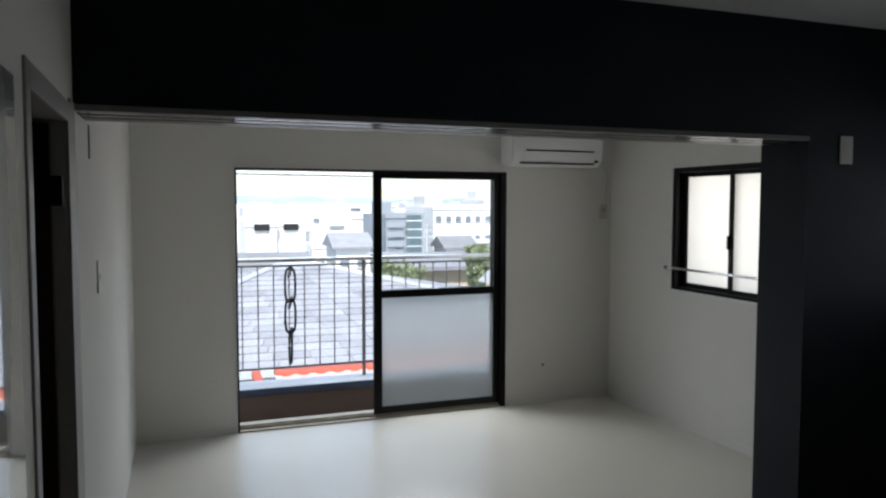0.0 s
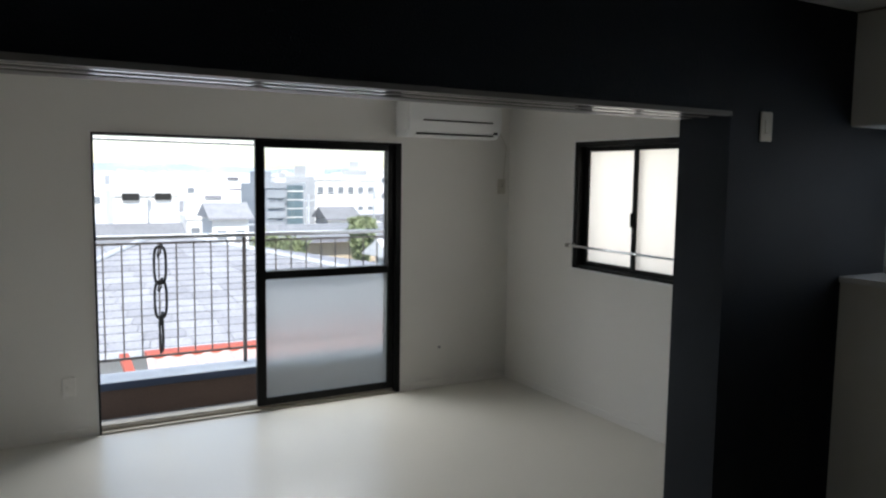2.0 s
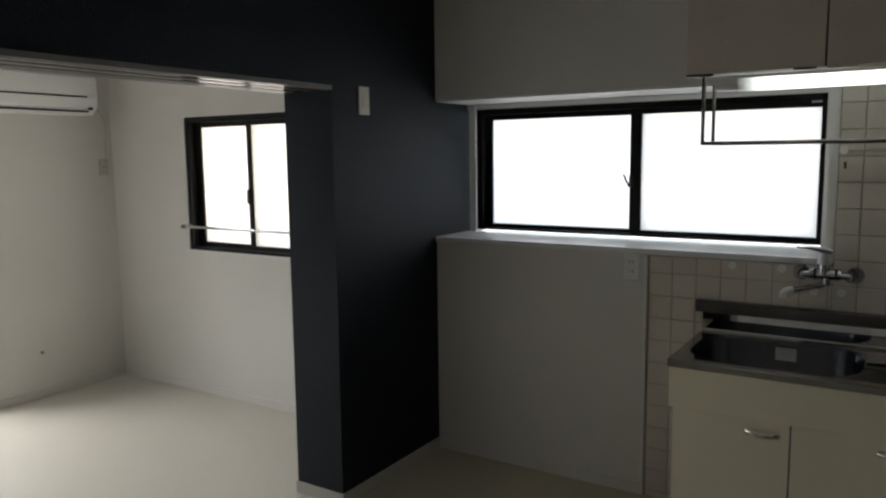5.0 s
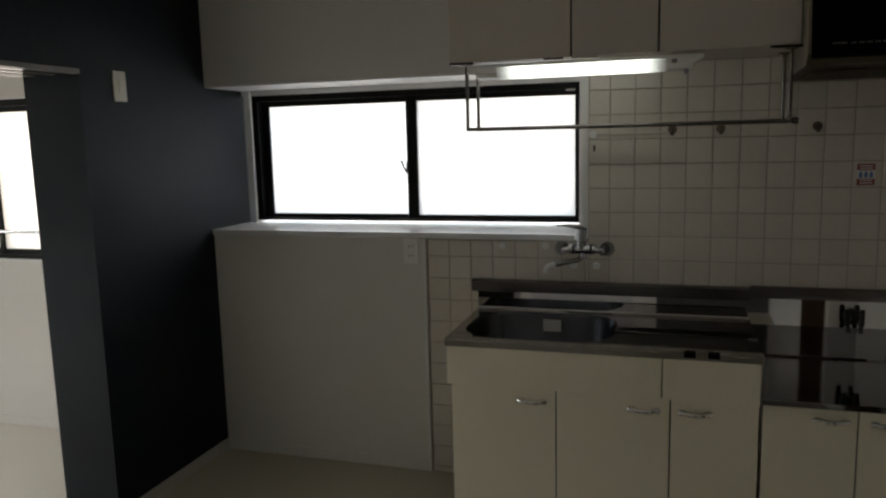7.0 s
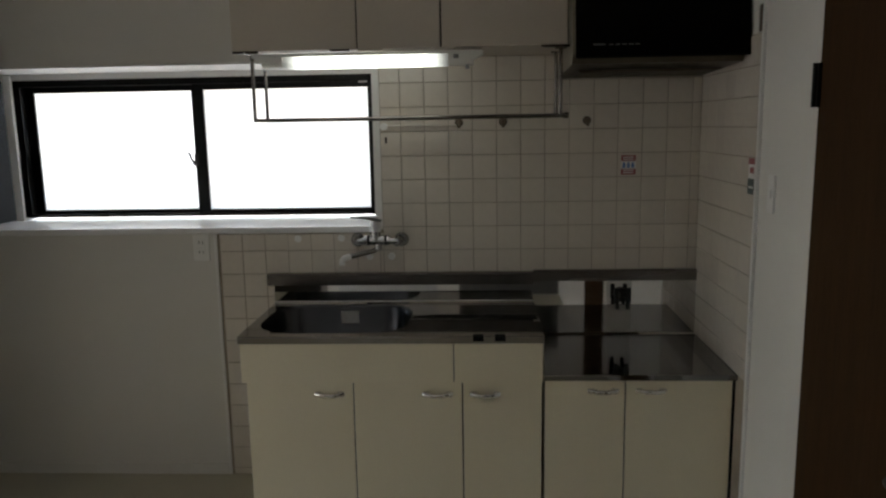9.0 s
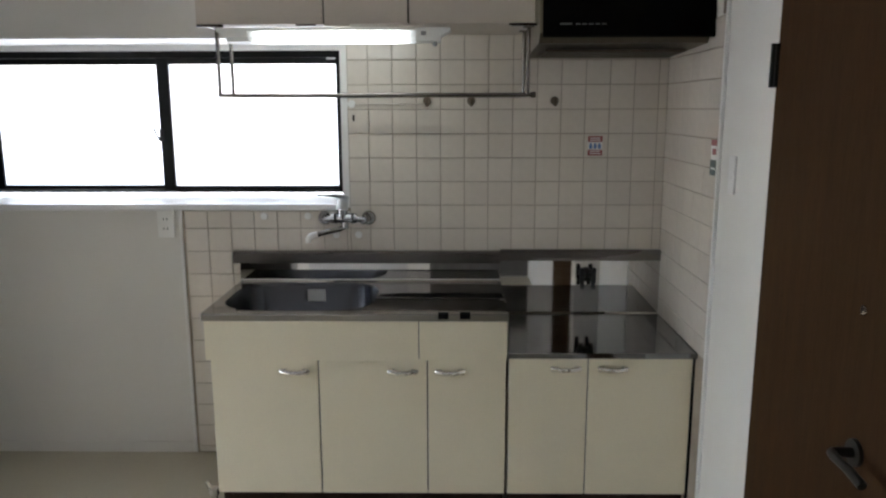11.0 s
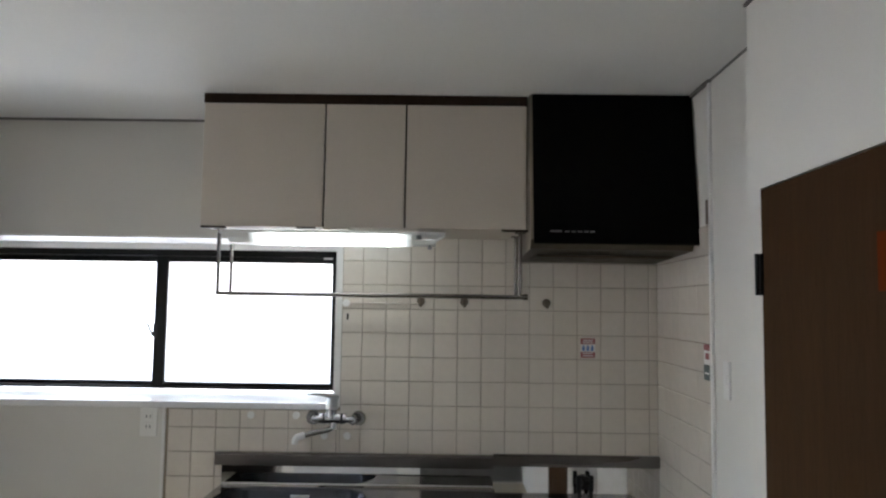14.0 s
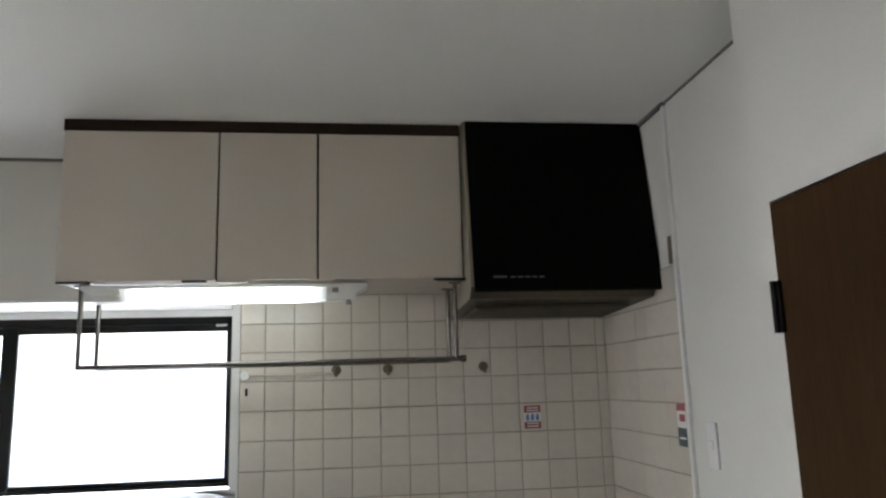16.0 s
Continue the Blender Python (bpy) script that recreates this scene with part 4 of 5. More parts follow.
# range hood
hood = thing("range_hood", "black-fronted slanted range hood with a beige shell", "range hood")
bm = bmesh.new()
extrude(bm, [(2.94, ZC - 0.004), (2.877, 1.787), (2.905, 1.757), (XW - 0.012, 1.738), (XW - 0.012, ZC - 0.004)], 1, -0.783, -0.204)
part("shell", bm, HOODSIDE, hood, "beige enamelled shell")
# separate sheet, darker than the shell, covering its underside
bm = extrude(bmesh.new(), [(2.8745, 1.787), (2.9035, 1.7545), (XW - 0.014, 1.7355), (XW - 0.014, 1.7385), (2.9055, 1.7575), (2.8775, 1.787)], 1, -0.7825, -0.2045)
part("underside", bm, FILTER, hood, "dark brown sheet along the underside")
bm = bmesh.new()
extrude(bm, [(2.936, ZC - 0.002), (2.854, 1.776), (2.864, 1.771), (2.946, ZC - 0.002)], 1, -0.794, -0.212)
front = part("front_panel", bm, HOODBLACK, hood, "black enamelled front panel")
flt = part("filter", boxes(((3.0, -0.74, 1.735), (3.34, -0.24, 1.743))), FILTER, hood, "greasy filter")
for k in range(12):
    part("slat", boxes(((3.008 + 0.027 * k, -0.73, 1.732), (3.02 + 0.027 * k, -0.25, 1.735))), FILTER, flt)
bm = bmesh.new()
for k in range(6):
    a, w = ((-0.27, 0.04) if k == 0 else (-0.3 - 0.022 * k, 0.015))
    box(bm, (2.8555, a - w, 1.812), (2.8625, a, 1.8165 if k else 1.818))
part("badge", bm, BADGE, front, "dim lettering bars")

# waste valve beside the sink unit
vl = thing("floor_valve", "small chrome valve on the floor beside the sink cabinet", "valve", place=(2.93, 1.03, 0))
bm = bmesh.new()
rod(bm, (0, 0, 0), (0, 0, 0.05), 0.014, 14)
rod(bm, (0, 0, 0.05), (0, 0, 0.075), 0.02, 14)
tube(bm, [(0, 0, 0.06), (0, 0.02, 0.08), (0, 0.028, 0.1)], 0.008)
part("body", bm, CHROME, vl, smooth=True)

# ---------- bright room ----------
ac = thing("air_conditioner", "white wall-mounted air conditioner", "air conditioner")
bm = bmesh.new()
extrude(bm, [(YN, 2.1), (4.9, 2.1), (4.868, 2.08), (4.86, 1.98), (4.872, 1.89), (4.92, 1.846), (YN, 1.846)], 0, 2.415, 3.185)
bmesh.ops.bevel(bm, geom=[e for e in bm.edges if abs(e.verts[0].co.x - e.verts[1].co.x) < 0.001], offset=0.014, segments=3, affect="EDGES")
part("body", bm, AC_WHITE, ac, smooth=True)
part("louver", boxes(((2.49, 4.882, 1.86), (3.12, 4.9, 1.871)), bevel=0.001), GAP, ac, "dark outlet slit")
part("seam", boxes(((2.53, 4.857, 1.953), (3.1, 4.866, 1.962))), GAP, ac, "dark panel seam")
bm = bmesh.new()
extrude(bm, [(4.862, 1.95), (4.869, 1.89), (4.875, 1.89), (4.868, 1.95)], 0, 2.5, 3.1)
part("flap", bm, AC_WHITE, ac, "white flap")
part("display", boxes(((3.115, 4.868, 1.875), (3.145, 4.88, 1.893)), bevel=0.001), RUBBER, ac, "small dark display")
bm = boxes(((3.315, 5.035, 1.508), (3.337, 5.064, 1.532)), bevel=0.004)
tube(bm, [(3.326, 5.045, 1.53), (3.33, 5.05, 1.58), (3.345, 5.062, 1.68), (3.36, 5.066, 1.8), (3.3, 5.066, 1.9), (3.19, 5.06, 1.95)], 0.003, 6)
part("plug", bm, OLDPLASTIC, ac, "plug and thin cream cord", True)

# ---------- balcony ----------
solid("balcony_floor", [((-1.6, YN + 0.2, -0.32), (4.6, 5.9, -0.17)), ((-1.6, YN + 0.2, -3.0), (4.6, YN + 0.25, -0.32))], CONCRETE, "grey concrete balcony floor", "balcony")
solid("balcony_kerb", [((-1.6, 5.9, -0.5), (4.6, 6.14, 0.045))], KERB, "brown painted balcony kerb", "kerb", 0.006)
solid("balcony_coping", [((-1.6, 5.892, 0.045), (4.6, 6.16, 0.095))], KERBTOP, "grey coping along the balcony kerb", "kerb", 0.008)
solid("balcony_edge", [((-1.6, 5.882, 0.038), (4.6, 5.892, 0.09))], KERBEDGE, "dark blue painted edge of the coping", "kerb", 0.002)
rail = thing("balcony_railing", "weathered metal balcony railing with thin upright bars", "railing", place=(0, 6.08, 0))
part("top_rail", boxes(((-1.5, -0.03, 1.085), (4.5, 0.03, 1.115)), bevel=0.006), ALU, rail, "pale metal top rail")
part("upper_bar", boxes(((-1.5, -0.008, 1.045), (4.5, 0.008, 1.06))), RAILGREY, rail)
part("lower_bar", boxes(((-1.5, -0.008, 0.2), (4.5, 0.008, 0.216))), RAILGREY, rail)
for x in (-0.9, 0.35, 1.605, 2.86, 4.1):
    part("post", boxes(((x - 0.013, -0.013, 0.09), (x + 0.013, 0.013, 1.086)), bevel=0.002), RAILGREY, rail)
shared = None
for k in range(47):
    x = -1.42 + 0.126 * k
    if min(abs(x - p) for p in (-0.9, 0.35, 1.605, 2.86, 4.1)) < 0.03:
        continue
    if shared is None:
        bm = bmesh.new()
        rod(bm, (0, 0, 0.205), (0, 0, 1.05), 0.0055, 8)
        b = part("baluster", bm, RAILGREY, rail)
        shared = b.data
    else:
        b = new("baluster", shared)
        b.parent = rail
    b.location = (x, 0, 0)
chain = thing("hanging_chain", "dark iron chain of long links hanging from the railing", "chain", place=(0.975, 6.03, 1.075))
for k in range(3):
    bm = bmesh.new()
    zc, hh, ww, turn = -0.18 - 0.255 * k, 0.137, 0.044 if k < 2 else 0.03, radians(12 if k < 2 else 60)
    pts = [(ww * math.copysign(abs(math.cos(a)) ** 0.55, math.cos(a)) * math.cos(turn), ww * math.copysign(abs(math.cos(a)) ** 0.55, math.cos(a)) * math.sin(turn), zc + hh * math.copysign(abs(math.sin(a)) ** 0.8, math.sin(a))) for a in [2 * math.pi * i / 28 for i in range(29)]]
    tube(bm, pts, 0.0105, 8)
    lk = part("link", bm, IRON, chain, smooth=True)
    bm = bmesh.new()
    pts = [(0.016 * math.cos(a), 0.018 * math.sin(a) * (1 if k else 0.7), zc + 0.11 + 0.05 * math.sin(a + 1.2)) for a in [2 * math.pi * i / 14 for i in range(15)]]
    tube(bm, pts, 0.006, 6)
    part("ring", bm, IRON, lk, smooth=True)
pole = thing("laundry_pole", "thin grey laundry pole above the balcony", "pole", place=(1.46, 5.62, 1.79))
bm = bmesh.new()
rod(bm, (-2.4, 0, 0), (2.4, 0, -0.02), 0.011, 10)
part("rod", bm, ALU, pole, smooth=True)
for x in (-2.2, 2.2):
    bm = boxes(((x - 0.012, -0.012, -0.02), (x + 0.012, 0.012, 0.8)))
    box(bm, (x - 0.012, -0.37, 0.74), (x + 0.012, 0.012, 0.764))
    part("hanger", bm, ALU, pole)

# ---------- town ----------
bm = bmesh.new()
vs = [bm.verts.new(p) for p in ((-4000, -4000, -9), (4000, -4000, -9), (4000, 4000, -9), (-4000, 4000, -9))]
bm.faces.new(vs)
tagged(link_mesh("ground", bm, GROUND), "grey town ground far below the balcony", "ground", kind="structure")
bm = bmesh.new()
for ridge in range(2):
    y0 = 2300 + 500 * ridge
    low, high, back = [], [], []
    for k in range(61):
        x = -1500 + 75 * k
        h = 8 + 14 * ridge + 22 * noise.noise((x / 420, ridge * 7.3, 0)) + 9 * noise.noise((x / 110, ridge, 2))
        low.append(bm.verts.new((x, y0 - 200, -9)))
        high.append(bm.verts.new((x, y0 + 40 * noise.noise((x / 90, 3, ridge)), h)))
        back.append(bm.verts.new((x, y0 + 300, -9)))
    for k in range(60):
        bm.faces.new((low[k], low[k + 1], high[k + 1], high[k]))
        bm.faces.new((high[k], high[k + 1], back[k + 1], back[k]))
tagged(link_mesh("backdrop_hills", bm, HILL, True), "wooded hills on the horizon, coloured pale blue for haze", "hills", kind="structure")


def slate_house():
    """A house with a wide hipped slate roof; every course is real."""
    ob = thing("house", "neighbouring house with a wide grey slate hipped roof", "house", "houses")
    part("wall", boxes(((-1.2, 18.0, -9), (12.4, 29.5, -2.1))), STUCCO, ob)
    e0, e1, r0, r1 = Vector((-3.0, 17.0, -2.2)), Vector((13.2, 17.0, -2.2)), Vector((3.3, 23.6, -0.42)), Vector((4.6, 23.6, -0.42))
    b0, b1 = Vector((-3.0, 30.2, -2.2)), Vector((13.2, 30.2, -2.2))
    bm = bmesh.new()
    v = [bm.verts.new(p - Vector((0, 0, 0.05))) for p in (e0, e1, r1, r0, b1, b0)]
    for f in ((0, 1, 2, 3), (1, 4, 2), (4, 5, 3, 2), (5, 0, 3)):
        bm.faces.new([v[i] for i in f])
    roof = part("roof", bm, SLATE, ob)
    rng = random.Random(5)
    rows = 17
    rest = bmesh.new()

    def slate(bm, lo, hi, n, u0, u1, g, lift):
        q = [lo[0].lerp(lo[1], u0 + g) + n * lift, lo[0].lerp(lo[1], u1 - g) + n * lift, hi[0].lerp(hi[1], u1 - g) + n * 0.008, hi[0].lerp(hi[1], u0 + g) + n * 0.008]
        w = [lo[0].lerp(lo[1], u0 + g) - n * 0.02, lo[0].lerp(lo[1], u1 - g) - n * 0.02]
        qa, wa = [bm.verts.new(p) for p in q], [bm.verts.new(p) for p in w]
        bm.faces.new(qa)
        bm.faces.new((wa[0], wa[1], qa[1], qa[0]))
        bm.faces.new((wa[0], qa[0], qa[3]))
        bm.faces.new((wa[1], qa[2], qa[1]))

    for face, (a0, a1, c0, c1) in enumerate(((e0, e1, r0, r1), (e1, b1, r1, r1), (b0, e0, r0, r0))):
        n = (a1 - a0).cross(c0 - a0).normalized()
        for r in range(rows):
            s, t = r / rows, (r + 1) / rows
            lo, hi = (a0.lerp(c0, s), a1.lerp(c1, s)), (a0.lerp(c0, t), a1.lerp(c1, t))
            wide = (lo[1] - lo[0]).length
            count = max(1, round(wide / 0.92))
            for k in range(-1, count + 1):
                u0, u1 = max((k + 0.5 * (r % 2)) / count, 0), min((k + 1 + 0.5 * (r % 2)) / count, 1)
                if u1 - u0 < 0.02:
                    continue
                lift, g = 0.03 + 0.025 * rng.random(), 0.007 / wide
                if face == 0:
                    one = bmesh.new()
                    slate(one, lo, hi, n, u0, u1, g, lift)
                    part("slate", one, SLATE, roof)
                else:
                    slate(rest, lo, hi, n, u0, u1, g, lift)
    tagged(part("slate_courses", rest, SLATE, roof, "rows of grey roof slates"), kind="stuff")
    bm = bmesh.new()
    for a, b in ((r0, r1), (e0, r0), (e1, r1)):
        rod(bm, a + Vector((0, 0, 0.05)), b + Vector((0, 0, 0.05)), 0.09, 8)
    part("ridge_cap", bm, STUCCO3, roof, "rounded grey ridge caps")
    bm = bmesh.new()
    box(bm, (-3.05, 16.9, -2.36), (13.25, 17.02, -2.2))
    part("gutter", bm, STUCCO3, roof)


slate_house()


def red_shed():
    ob = thing("outbuilding", "low building with a red corrugated sheet roof", "house", "houses")
    part("wall", boxes(((1.4, 9.6, -9), (9.6, 13.0, -2.0))), STUCCO, ob)
    bm = bmesh.new()
    n = 110
    lo, hi = [], []
    for k in range(n + 1):
        x = 1.5 + 8.5 * k / n
        z = 0.03 * (1 if k % 4 < 2 else 0)
        lo.append(bm.verts.new((x, 9.3, -1.85 + z)))
        hi.append(bm.verts.new((x + 0.3, 13.1, -1.46 + z)))
    for k in range(n):
        bm.faces.new((lo[k], lo[k + 1], hi[k + 1], hi[k]))
    part("roof", bm, PINKROOF, ob, "faded red corrugated roof sheet")
    part("ridge_cap", boxes(((1.8, 13.0, -1.47), (10.1, 13.3, -1.38)), bevel=0.01), REDROOF, ob, "red ridge cap")
    bm = bmesh.new()
    extrude(bm, [(9.25, -1.88), (13.15, -1.46), (13.15, -1.36), (9.25, -1.78)], 0, 1.4, 1.54)
    part("verge", bm, REDROOF, ob, "red verge board")


red_shed()


def block(name, x, y, w, d, top, wall, label, floors=0, bays=0, roof=None, group="houses"):
    """A town building with real window recesses on the side that faces the balcony."""
    ob = thing(name, label, "building", group, place=(x, y, -9))
    h = top + 9
    part("wall", boxes(((-w / 2, 0, 0), (w / 2, d, h))), wall, ob)
    if roof:
        bm = bmesh.new()
        o = 0.5
        extrude(bm, [(-o, h - 0.1), (d / 2, h + 0.28 * d), (d + o, h - 0.1)], 0, -w / 2 - o, w / 2 + o)
        part("roof", bm, roof, ob)
        part("fascia", boxes(((-w / 2 - o, -o - 0.06, h - 0.3), (w / 2 + o, -o, h - 0.08))), FARDARK, ob, "eaves board coloured as the shade under the roof")
    else:
        part("parapet", boxes(((-w / 2 - 0.15, -0.15, h - 0.5), (w / 2 + 0.15, 0.1, h + 0.25))), wall, ob)
        part("roof_hut", boxes(((-w / 2 + 0.6, d * 0.4, h), (-w / 2 + 0.6 + w * 0.3, d * 0.8, h + 1.6))), wall, ob)
    for f in range(floors):
        for b in range(bays):
            bx, bz = -w / 2 + w * (b + 0.5) / bays, h - 1.9 - 2.9 * f
            if bz < 1:
                continue
            win = part("window", boxes(((bx - 0.3 * w / bays, -0.12, bz - 0.55), (bx + 0.3 * w / bays, -0.02, bz + 0.5))), wall, ob)
            part("pane", boxes(((bx - 0.26 * w / bays, -0.16, bz - 0.48), (bx + 0.26 * w / bays, -0.121, bz + 0.43))), FARGLASS, win)
    return ob


ob = block("office_building", 29.2, 92, 5.0, 12, 0.3, OFFICE, "grey mid-rise block with dark teal glazing", 3, 3)
part("glazing", boxes(((0.15, -0.3, 4.2), (2.2, -0.17, 9.2)), bevel=0.05), TEALGLASS, ob, "tall teal glazed bay")
for k in range(5):
    part("balcony", boxes(((-2.3, -0.3, 2.6 + 1.25 * k), (-0.2, -0.02, 2.75 + 1.25 * k)), ((-2.3, -0.3, 2.75 + 1.25 * k), (-0.2, -0.25, 3.3 + 1.25 * k))), OFFICE, ob)
for k in range(4):
    part("mullion", boxes(((0.15, -0.36, 5.1 + 1.1 * k), (2.2, -0.3, 5.22 + 1.1 * k))), STUCCO, ob)
block("apartment_block", 42.2, 104, 9.5, 14, 1.3, STUCCO, "white apartment block with rows of windows", 4, 6)
block("apartment_block", 12.0, 120, 12, 12, -0.6, STUCCO, "pale apartment block with dark windows", 3, 5)
block("apartment_block", 23.0, 150, 14, 12, 0.2, STUCCO, "pale apartment block with dark windows", 3, 6)
block("apartment_block", 61, 128, 10, 12, 2.6, STUCCO, "tall pale block beyond the roofs", 5, 4)
for x in (9.0, 12.0):
    ob = block("flat_roofed_house", x, 75 if x < 10 else 75.9, 2.94, 7, -0.15, STUCCO, "pale house with a dark top storey window", 0, 0, None, "town houses")
    part("window", boxes(((-0.75, -0.25, 7.95), (0.75, -0.17, 8.6))), IRON, ob, "wide dark window")
block("low_house", 14.9, 38.5, 6.2, 2.2, -1.75, STUCCO2, "low tan house with a wide blue-grey pitched roof", 2, 5, ROOFDIM)
block("low_house", 6.0, 46, 4.6, 4.5, -2.75, STUCCO, "low house with a grey pitched roof", 1, 3, ROOFGREY)
block("low_house", 16.3, 29, 4.2, 2.4, -1.9, STUCCO, "white house wall close to the trees", 0, 0, STUCCO)
rng = random.Random(11)
taken = [(29.2, 92), (42.2, 104), (12, 120), (23, 150), (61, 128), (9, 75), (12, 75)]
for k in range(220):
    yy = 80 + 150 * rng.random()
    ww = rng.uniform(3.0, 6.5)
    xx = yy * math.tan(radians(rng.uniform(0.5, 30)))
    if any(abs(xx - bx) < 5 and abs(yy - by) < 8 for bx, by in taken):
        continue
    if 14 < math.degrees(math.atan2(xx, yy)) < 25 and yy < 92:
        yy, xx = yy + 60, xx * (yy + 60) / yy
    taken.append((xx, yy))
    pitched = rng.random() < 0.7
    top = max(min(1.5 - yy * math.tan(radians(rng.uniform(2.1, 4.6))), -0.8), -6.0) - (1.0 if pitched else 0)
    ob = block("town_house", xx, yy, ww, rng.uniform(4.5, 6.5), top, (STUCCO, STUCCO, STUCCO3, STUCCO)[k % 4], "pale town house among many roofs", 1 + k % 2, 2 + k % 3, (ROOFGREY, STUCCO3, ROOFGREY)[k % 3] if pitched else None, "town houses")
    if k % 2:
        part("balcony", boxes(((-ww * rng.uniform(0.2, 0.45), -0.5, top + 9 - 3.1), (ww * rng.uniform(0.2, 0.45), -0.02, top + 9 - 2.55))), FARDARK, ob, "balcony front coloured as shade")
bm, dark = bmesh.new(), bmesh.new()
for k in range(900):
    yy = rng.uniform(170, 1500)
    xx = yy * math.tan(radians(rng.uniform(-6, 36)))
    w, d, h = rng.uniform(5, 15), rng.uniform(8, 16), rng.choice((4, 5, 6, 6, 7, 8, 9)) + rng.random() * 2
    box(bm, (xx - w / 2, yy, -9), (xx + w / 2, yy + d, -9 + h))
    if rng.random() < 0.5:
        box(bm, (xx - w / 6, yy + 1, -9 + h), (xx + w / 8, yy + d / 2, -9 + h + rng.uniform(0.6, 2.2)))
    if yy < 800:
        for f in range(3):
            z = -9 + h - 1.2 - 2.6 * f
            a = xx - w / 2 + rng.uniform(0.05, 0.35) * w
            if z > -8 and rng.random() < 0.75:
                box(dark, (a, yy - 0.3, z - 0.45), (a + rng.uniform(0.2, 0.5) * w, yy + 0.1, z + 0.3))
tagged(link_mesh("far_town", bm, FARWALL), "mass of pale roofs and walls of the far town", "town", kind="stuff")
tagged(link_mesh("far_town_openings", dark, FARDARK), "dark boxes painting the shaded windows and eaves of the far town", "town", kind="stuff")
for k in (0, 1, 3):
    up = thing("utility_pole", "grey concrete utility pole above the roofs", "pole", "utility poles", place=((14.5, 24.5, 9.5, 36)[k], (52, 70, 66, 80)[k], -9))
    bm = bmesh.new()
    top_z = (7.6, 8.6, 7.2, 9.2)[k]
    rod(bm, (0, 0, 0), (0, 0, top_z), 0.16, 8, 0.11)
    part("shaft", bm, STUCCO3, up)
    part("crossarm", boxes(((-0.8, -0.05, top_z - 0.6), (0.8, 0.05, top_z - 0.5)), ((-0.6, -0.05, top_z - 1.3), (0.6, 0.05, top_z - 1.2))), STUCCO3, up)


def tree(x, y, top, r, seed, label):
    """A tapered trunk with limbs and a crown of many small leaves."""
    rng = random.Random(seed)
    ob = thing("tree", label, "tree", "trees", place=(x, y, -9))
    h = top + 9
    bm = bmesh.new()
    rod(bm, (0, 0, 0), (0.1, 0, h * 0.8), 0.16, 9, 0.06)
    for k in range(7):
        a, z = k * 2.4, h - r * (0.9 + 0.12 * k)
        rod(bm, (0.06, 0, z - 0.5), (r * 0.7 * math.cos(a), r * 0.7 * math.sin(a), z + 0.35), 0.05, 6, 0.015)
    part("trunk", bm, BARK, ob)
    verts, faces = [], []
    for c in range(130):
        cz = rng.uniform(-2.8, 1.0)
        rr = r * math.sqrt(max(0.08, 1 - (cz / 3.0) ** 2)) * rng.uniform(0.35, 1.0)
        a = rng.uniform(0, 6.28)
        centre = Vector((rr * math.cos(a), rr * math.sin(a), h - r + r * cz))
        for _ in range(46):
            p = centre + Vector((rng.gauss(0, 0.2), rng.gauss(0, 0.2), rng.gauss(0, 0.16))) * r
            q = Euler((rng.uniform(0, 6), rng.uniform(0, 6), rng.uniform(0, 6))).to_matrix()
            s = rng.uniform(0.07, 0.13)
            i = len(verts)
            verts += [p + q @ Vector(v) for v in ((-s, 0, 0), (0, -s * 0.5, 0.02), (s, 0, 0), (0, s * 0.5, 0.02))]
            faces.append((i, i + 1, i + 2, i + 3))
    me = bpy.data.meshes.new("crown")
    me.from_pydata([tuple(v) for v in verts], [], faces)
    me.materials.append(LEAF)
    crown = new("crown", me)
    crown.parent = ob
    tagged(crown, "many small green leaves", kind="stuff")


tree(14.65, 34, -0.6, 0.52, 3, "leafy green tree beside the low tan house")
tree(9.9, 33, -1.25, 0.8, 4, "bright green tree behind the slate roof")
tree(11.3, 34.5, -1.6, 0.7, 6, "small bright green tree behind the slate roof")

# ---------- tiled walls ----------
P, TZ0, TY0 = 0.1, 1.532, -0.655
bed = solid("wall_tiling", [((XW - 0.004, YK, 0), (XW, 1.255, KZ0 - 0.004)), ((XW - 0.004, YK, KZ0 - 0.004), (XW, KY0 - 0.029, 1.9))], GROUT, "cream square tiles with brown joints behind the sink", "tiles")
bed2 = solid("wall_tiling_2", [((2.763, YK, 0), (XW - 0.004, YK + 0.004, 1.834))], GROUT, "cream square tiles on the return wall", "tiles")
solid("trim_tile_end", [((2.745, YK, 0.0), (2.762, YK + 0.011, ZC - 0.011))], PAINT, "white edge strip beside the return tiles", "trim", 0.002)
tiles = {}


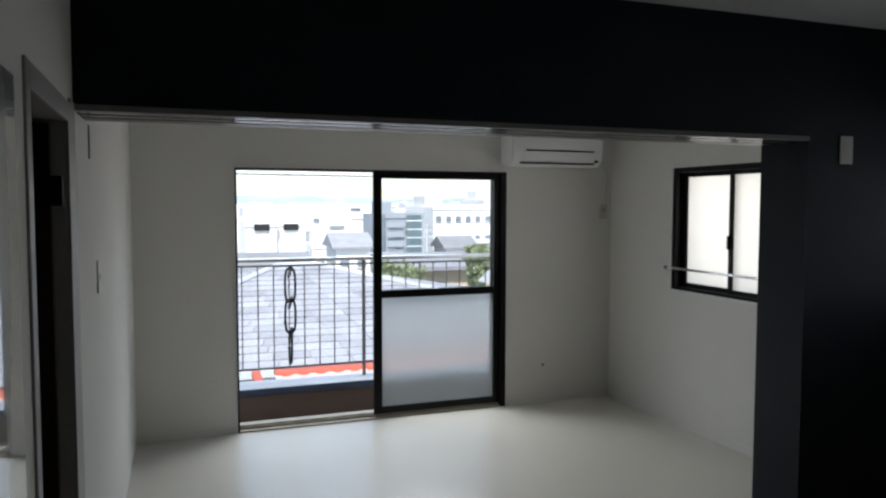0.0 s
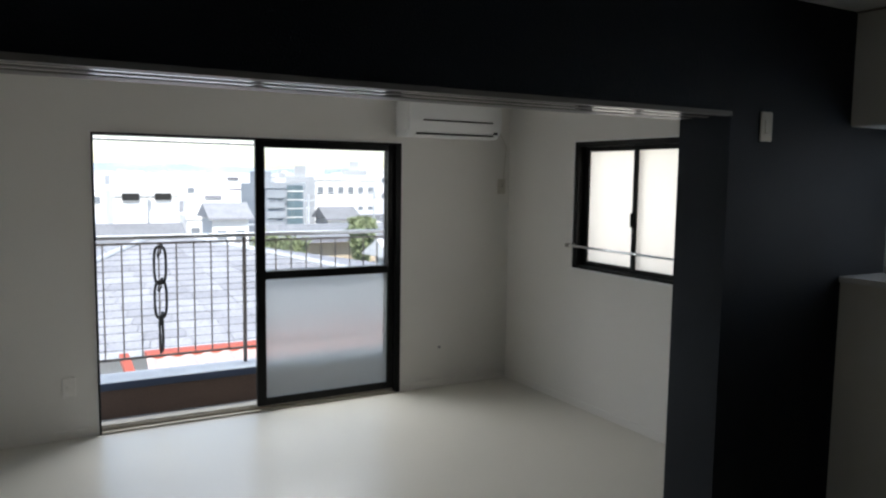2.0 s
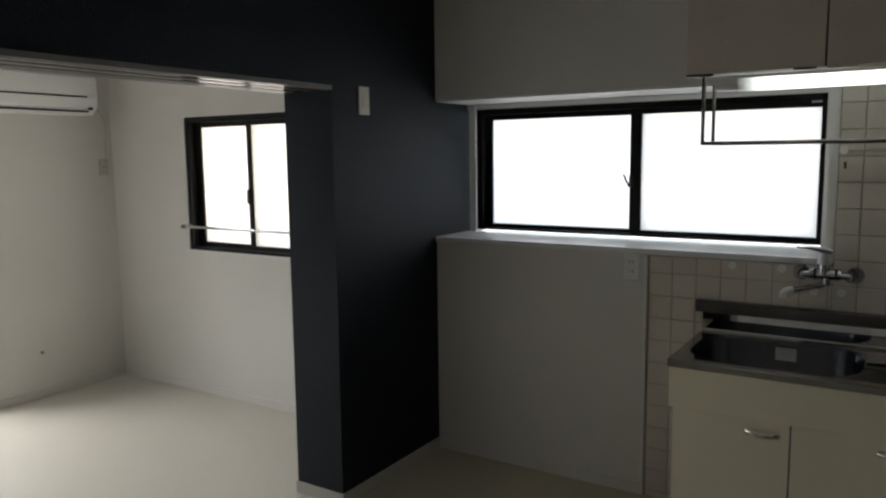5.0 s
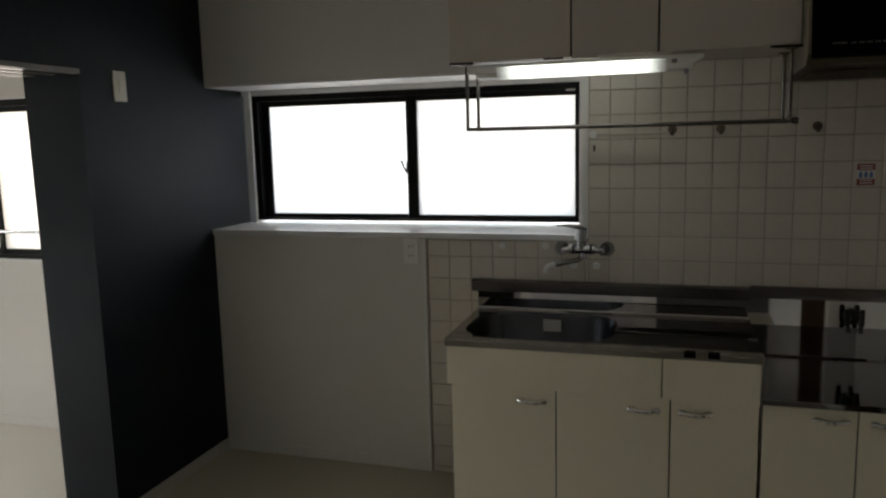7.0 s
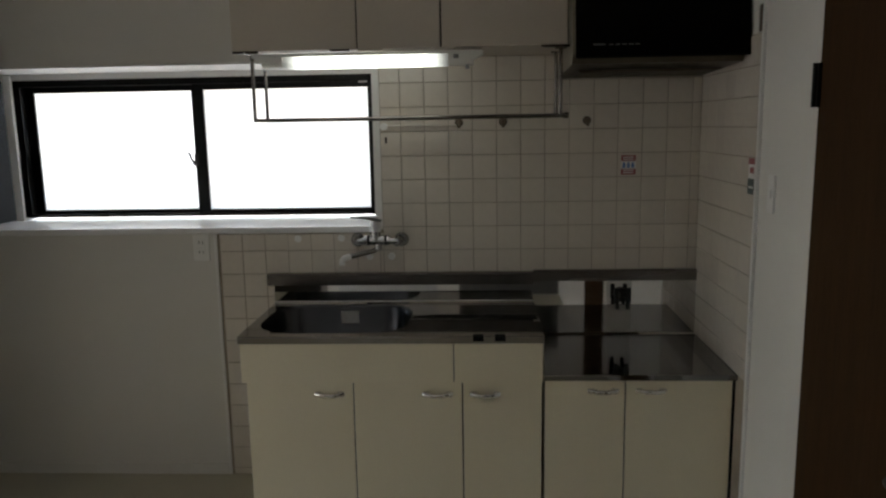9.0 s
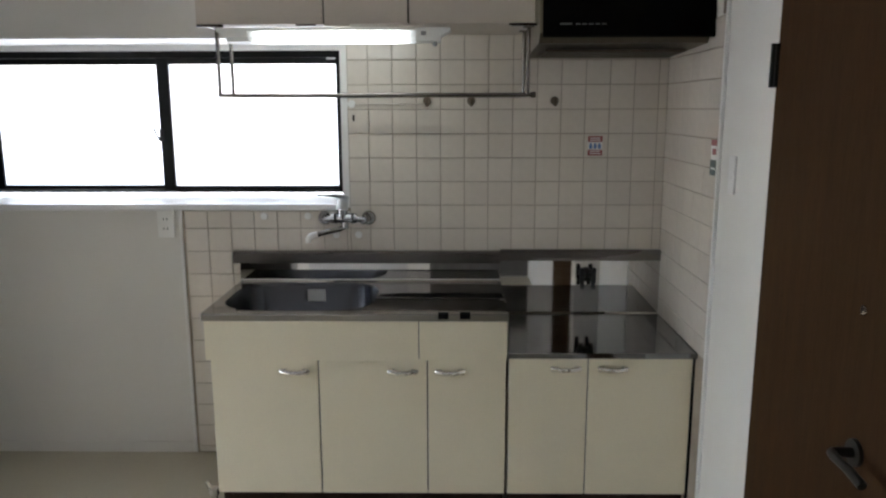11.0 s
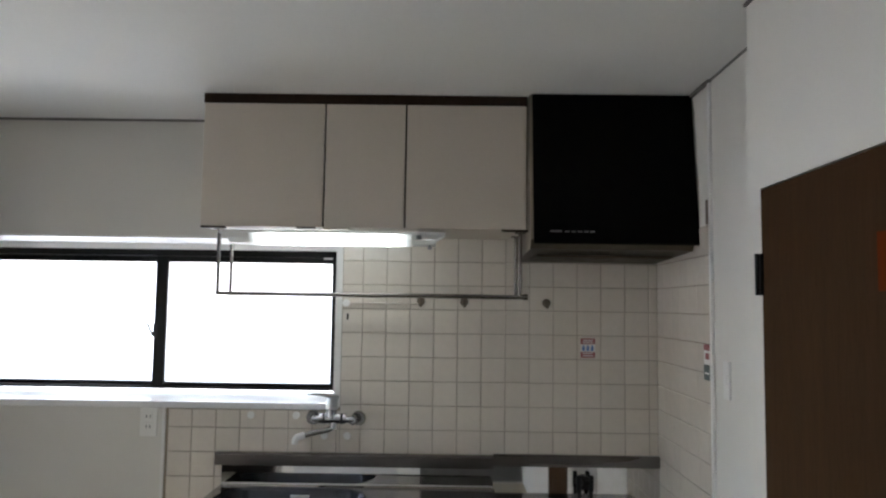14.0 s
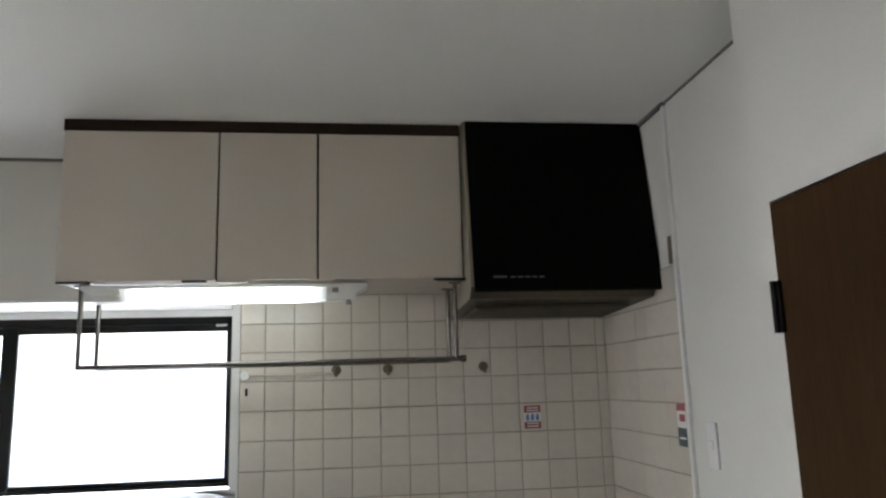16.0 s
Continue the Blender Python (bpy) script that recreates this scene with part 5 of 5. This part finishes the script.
def tile(parent, along, u0, u1, z0, z1):
    """One glazed tile with a soft edge, proud of its bed."""
    if u1 - u0 < 0.012 or z1 - z0 < 0.012:
        return
    w, h = round(u1 - u0, 4), round(z1 - z0, 4)
    if (along, w, h) not in tiles:
        g, e, t = 0.0013, 0.0022, 0.0045
        gu, eu = (g, e) if along == 1 else (0.0003, 0.0006)
        outer = [(gu, g), (w - gu, g), (w - gu, h - g), (gu, h - g)]
        inner = [(gu + eu, g + e), (w - gu - eu, g + e), (w - gu - eu, h - g - e), (gu + eu, h - g - e)]
        def at(u, n, z):
            return (-n, u, z) if along == 1 else (u, n, z)
        v = [at(u, 0, z) for u, z in outer] + [at(u, t * 0.6, z) for u, z in outer] + [at(u, t, z) for u, z in inner]
        f = [(8, 9, 10, 11)] + [(a + i, a + (i + 1) % 4, a + 4 + (i + 1) % 4, a + 4 + i) for a in (0, 4) for i in range(4)]
        me = bpy.data.meshes.new("tile")
        me.from_pydata(v, [], f)
        b = bmesh.new()
        b.from_mesh(me)
        bmesh.ops.recalc_face_normals(b, faces=b.faces[:])
        if sum(fc.normal.x if along == 1 else -fc.normal.y for fc in b.faces) > 0:
            bmesh.ops.reverse_faces(b, faces=b.faces[:])
        b.to_mesh(me)
        b.free()
        me.materials.append(TILE)
        tiles[along, w, h] = me
    ob = new("tile", tiles[along, w, h])
    ob.parent = parent
    tilt = Matrix.Rotation(random.uniform(-0.004, 0.004), 4, "Z") @ Matrix.Rotation(random.uniform(-0.003, 0.003), 4, "X" if along == 0 else "Y")
    ob.matrix_basis = Matrix.Translation((XW - 0.004, u0, z0) if along == 1 else (u0, YK + 0.004, z0)) @ tilt


for j in range(-16, 4):
    z0, z1 = TZ0 + P * j, TZ0 + P * (j + 1)
    for i in range(-2, 20):
        y0, y1 = max(TY0 + P * i, YK + 0.009), min(TY0 + P * (i + 1), 1.253)
        a, b = z0, z1
        if b < 0.001 or (y1 < 0.99 and b < 0.94):
            continue
        if y1 > KY0 - 0.03:
            if y0 < KY0 - 0.03:
                tile(bed, 1, KY0 - 0.03, y1, max(a, 0.002), min(b, KZ0 - 0.018))
                y1 = KY0 - 0.03
            elif a > KZ0 - 0.03:
                continue
            else:
                b = min(b, KZ0 - 0.018)
        tile(bed, 1, y0, y1, max(a, 0.002), b)
for j in range(-9, 3):
    z0, z1 = TZ0 + P * j, min(TZ0 + P * (j + 1), ZC - 0.012)
    for i in range(7):
        tile(bed2, 0, max(XW - 0.004 - P * (i + 1), 2.765), XW - 0.0045 - P * i, max(z0, 0.66), z1)
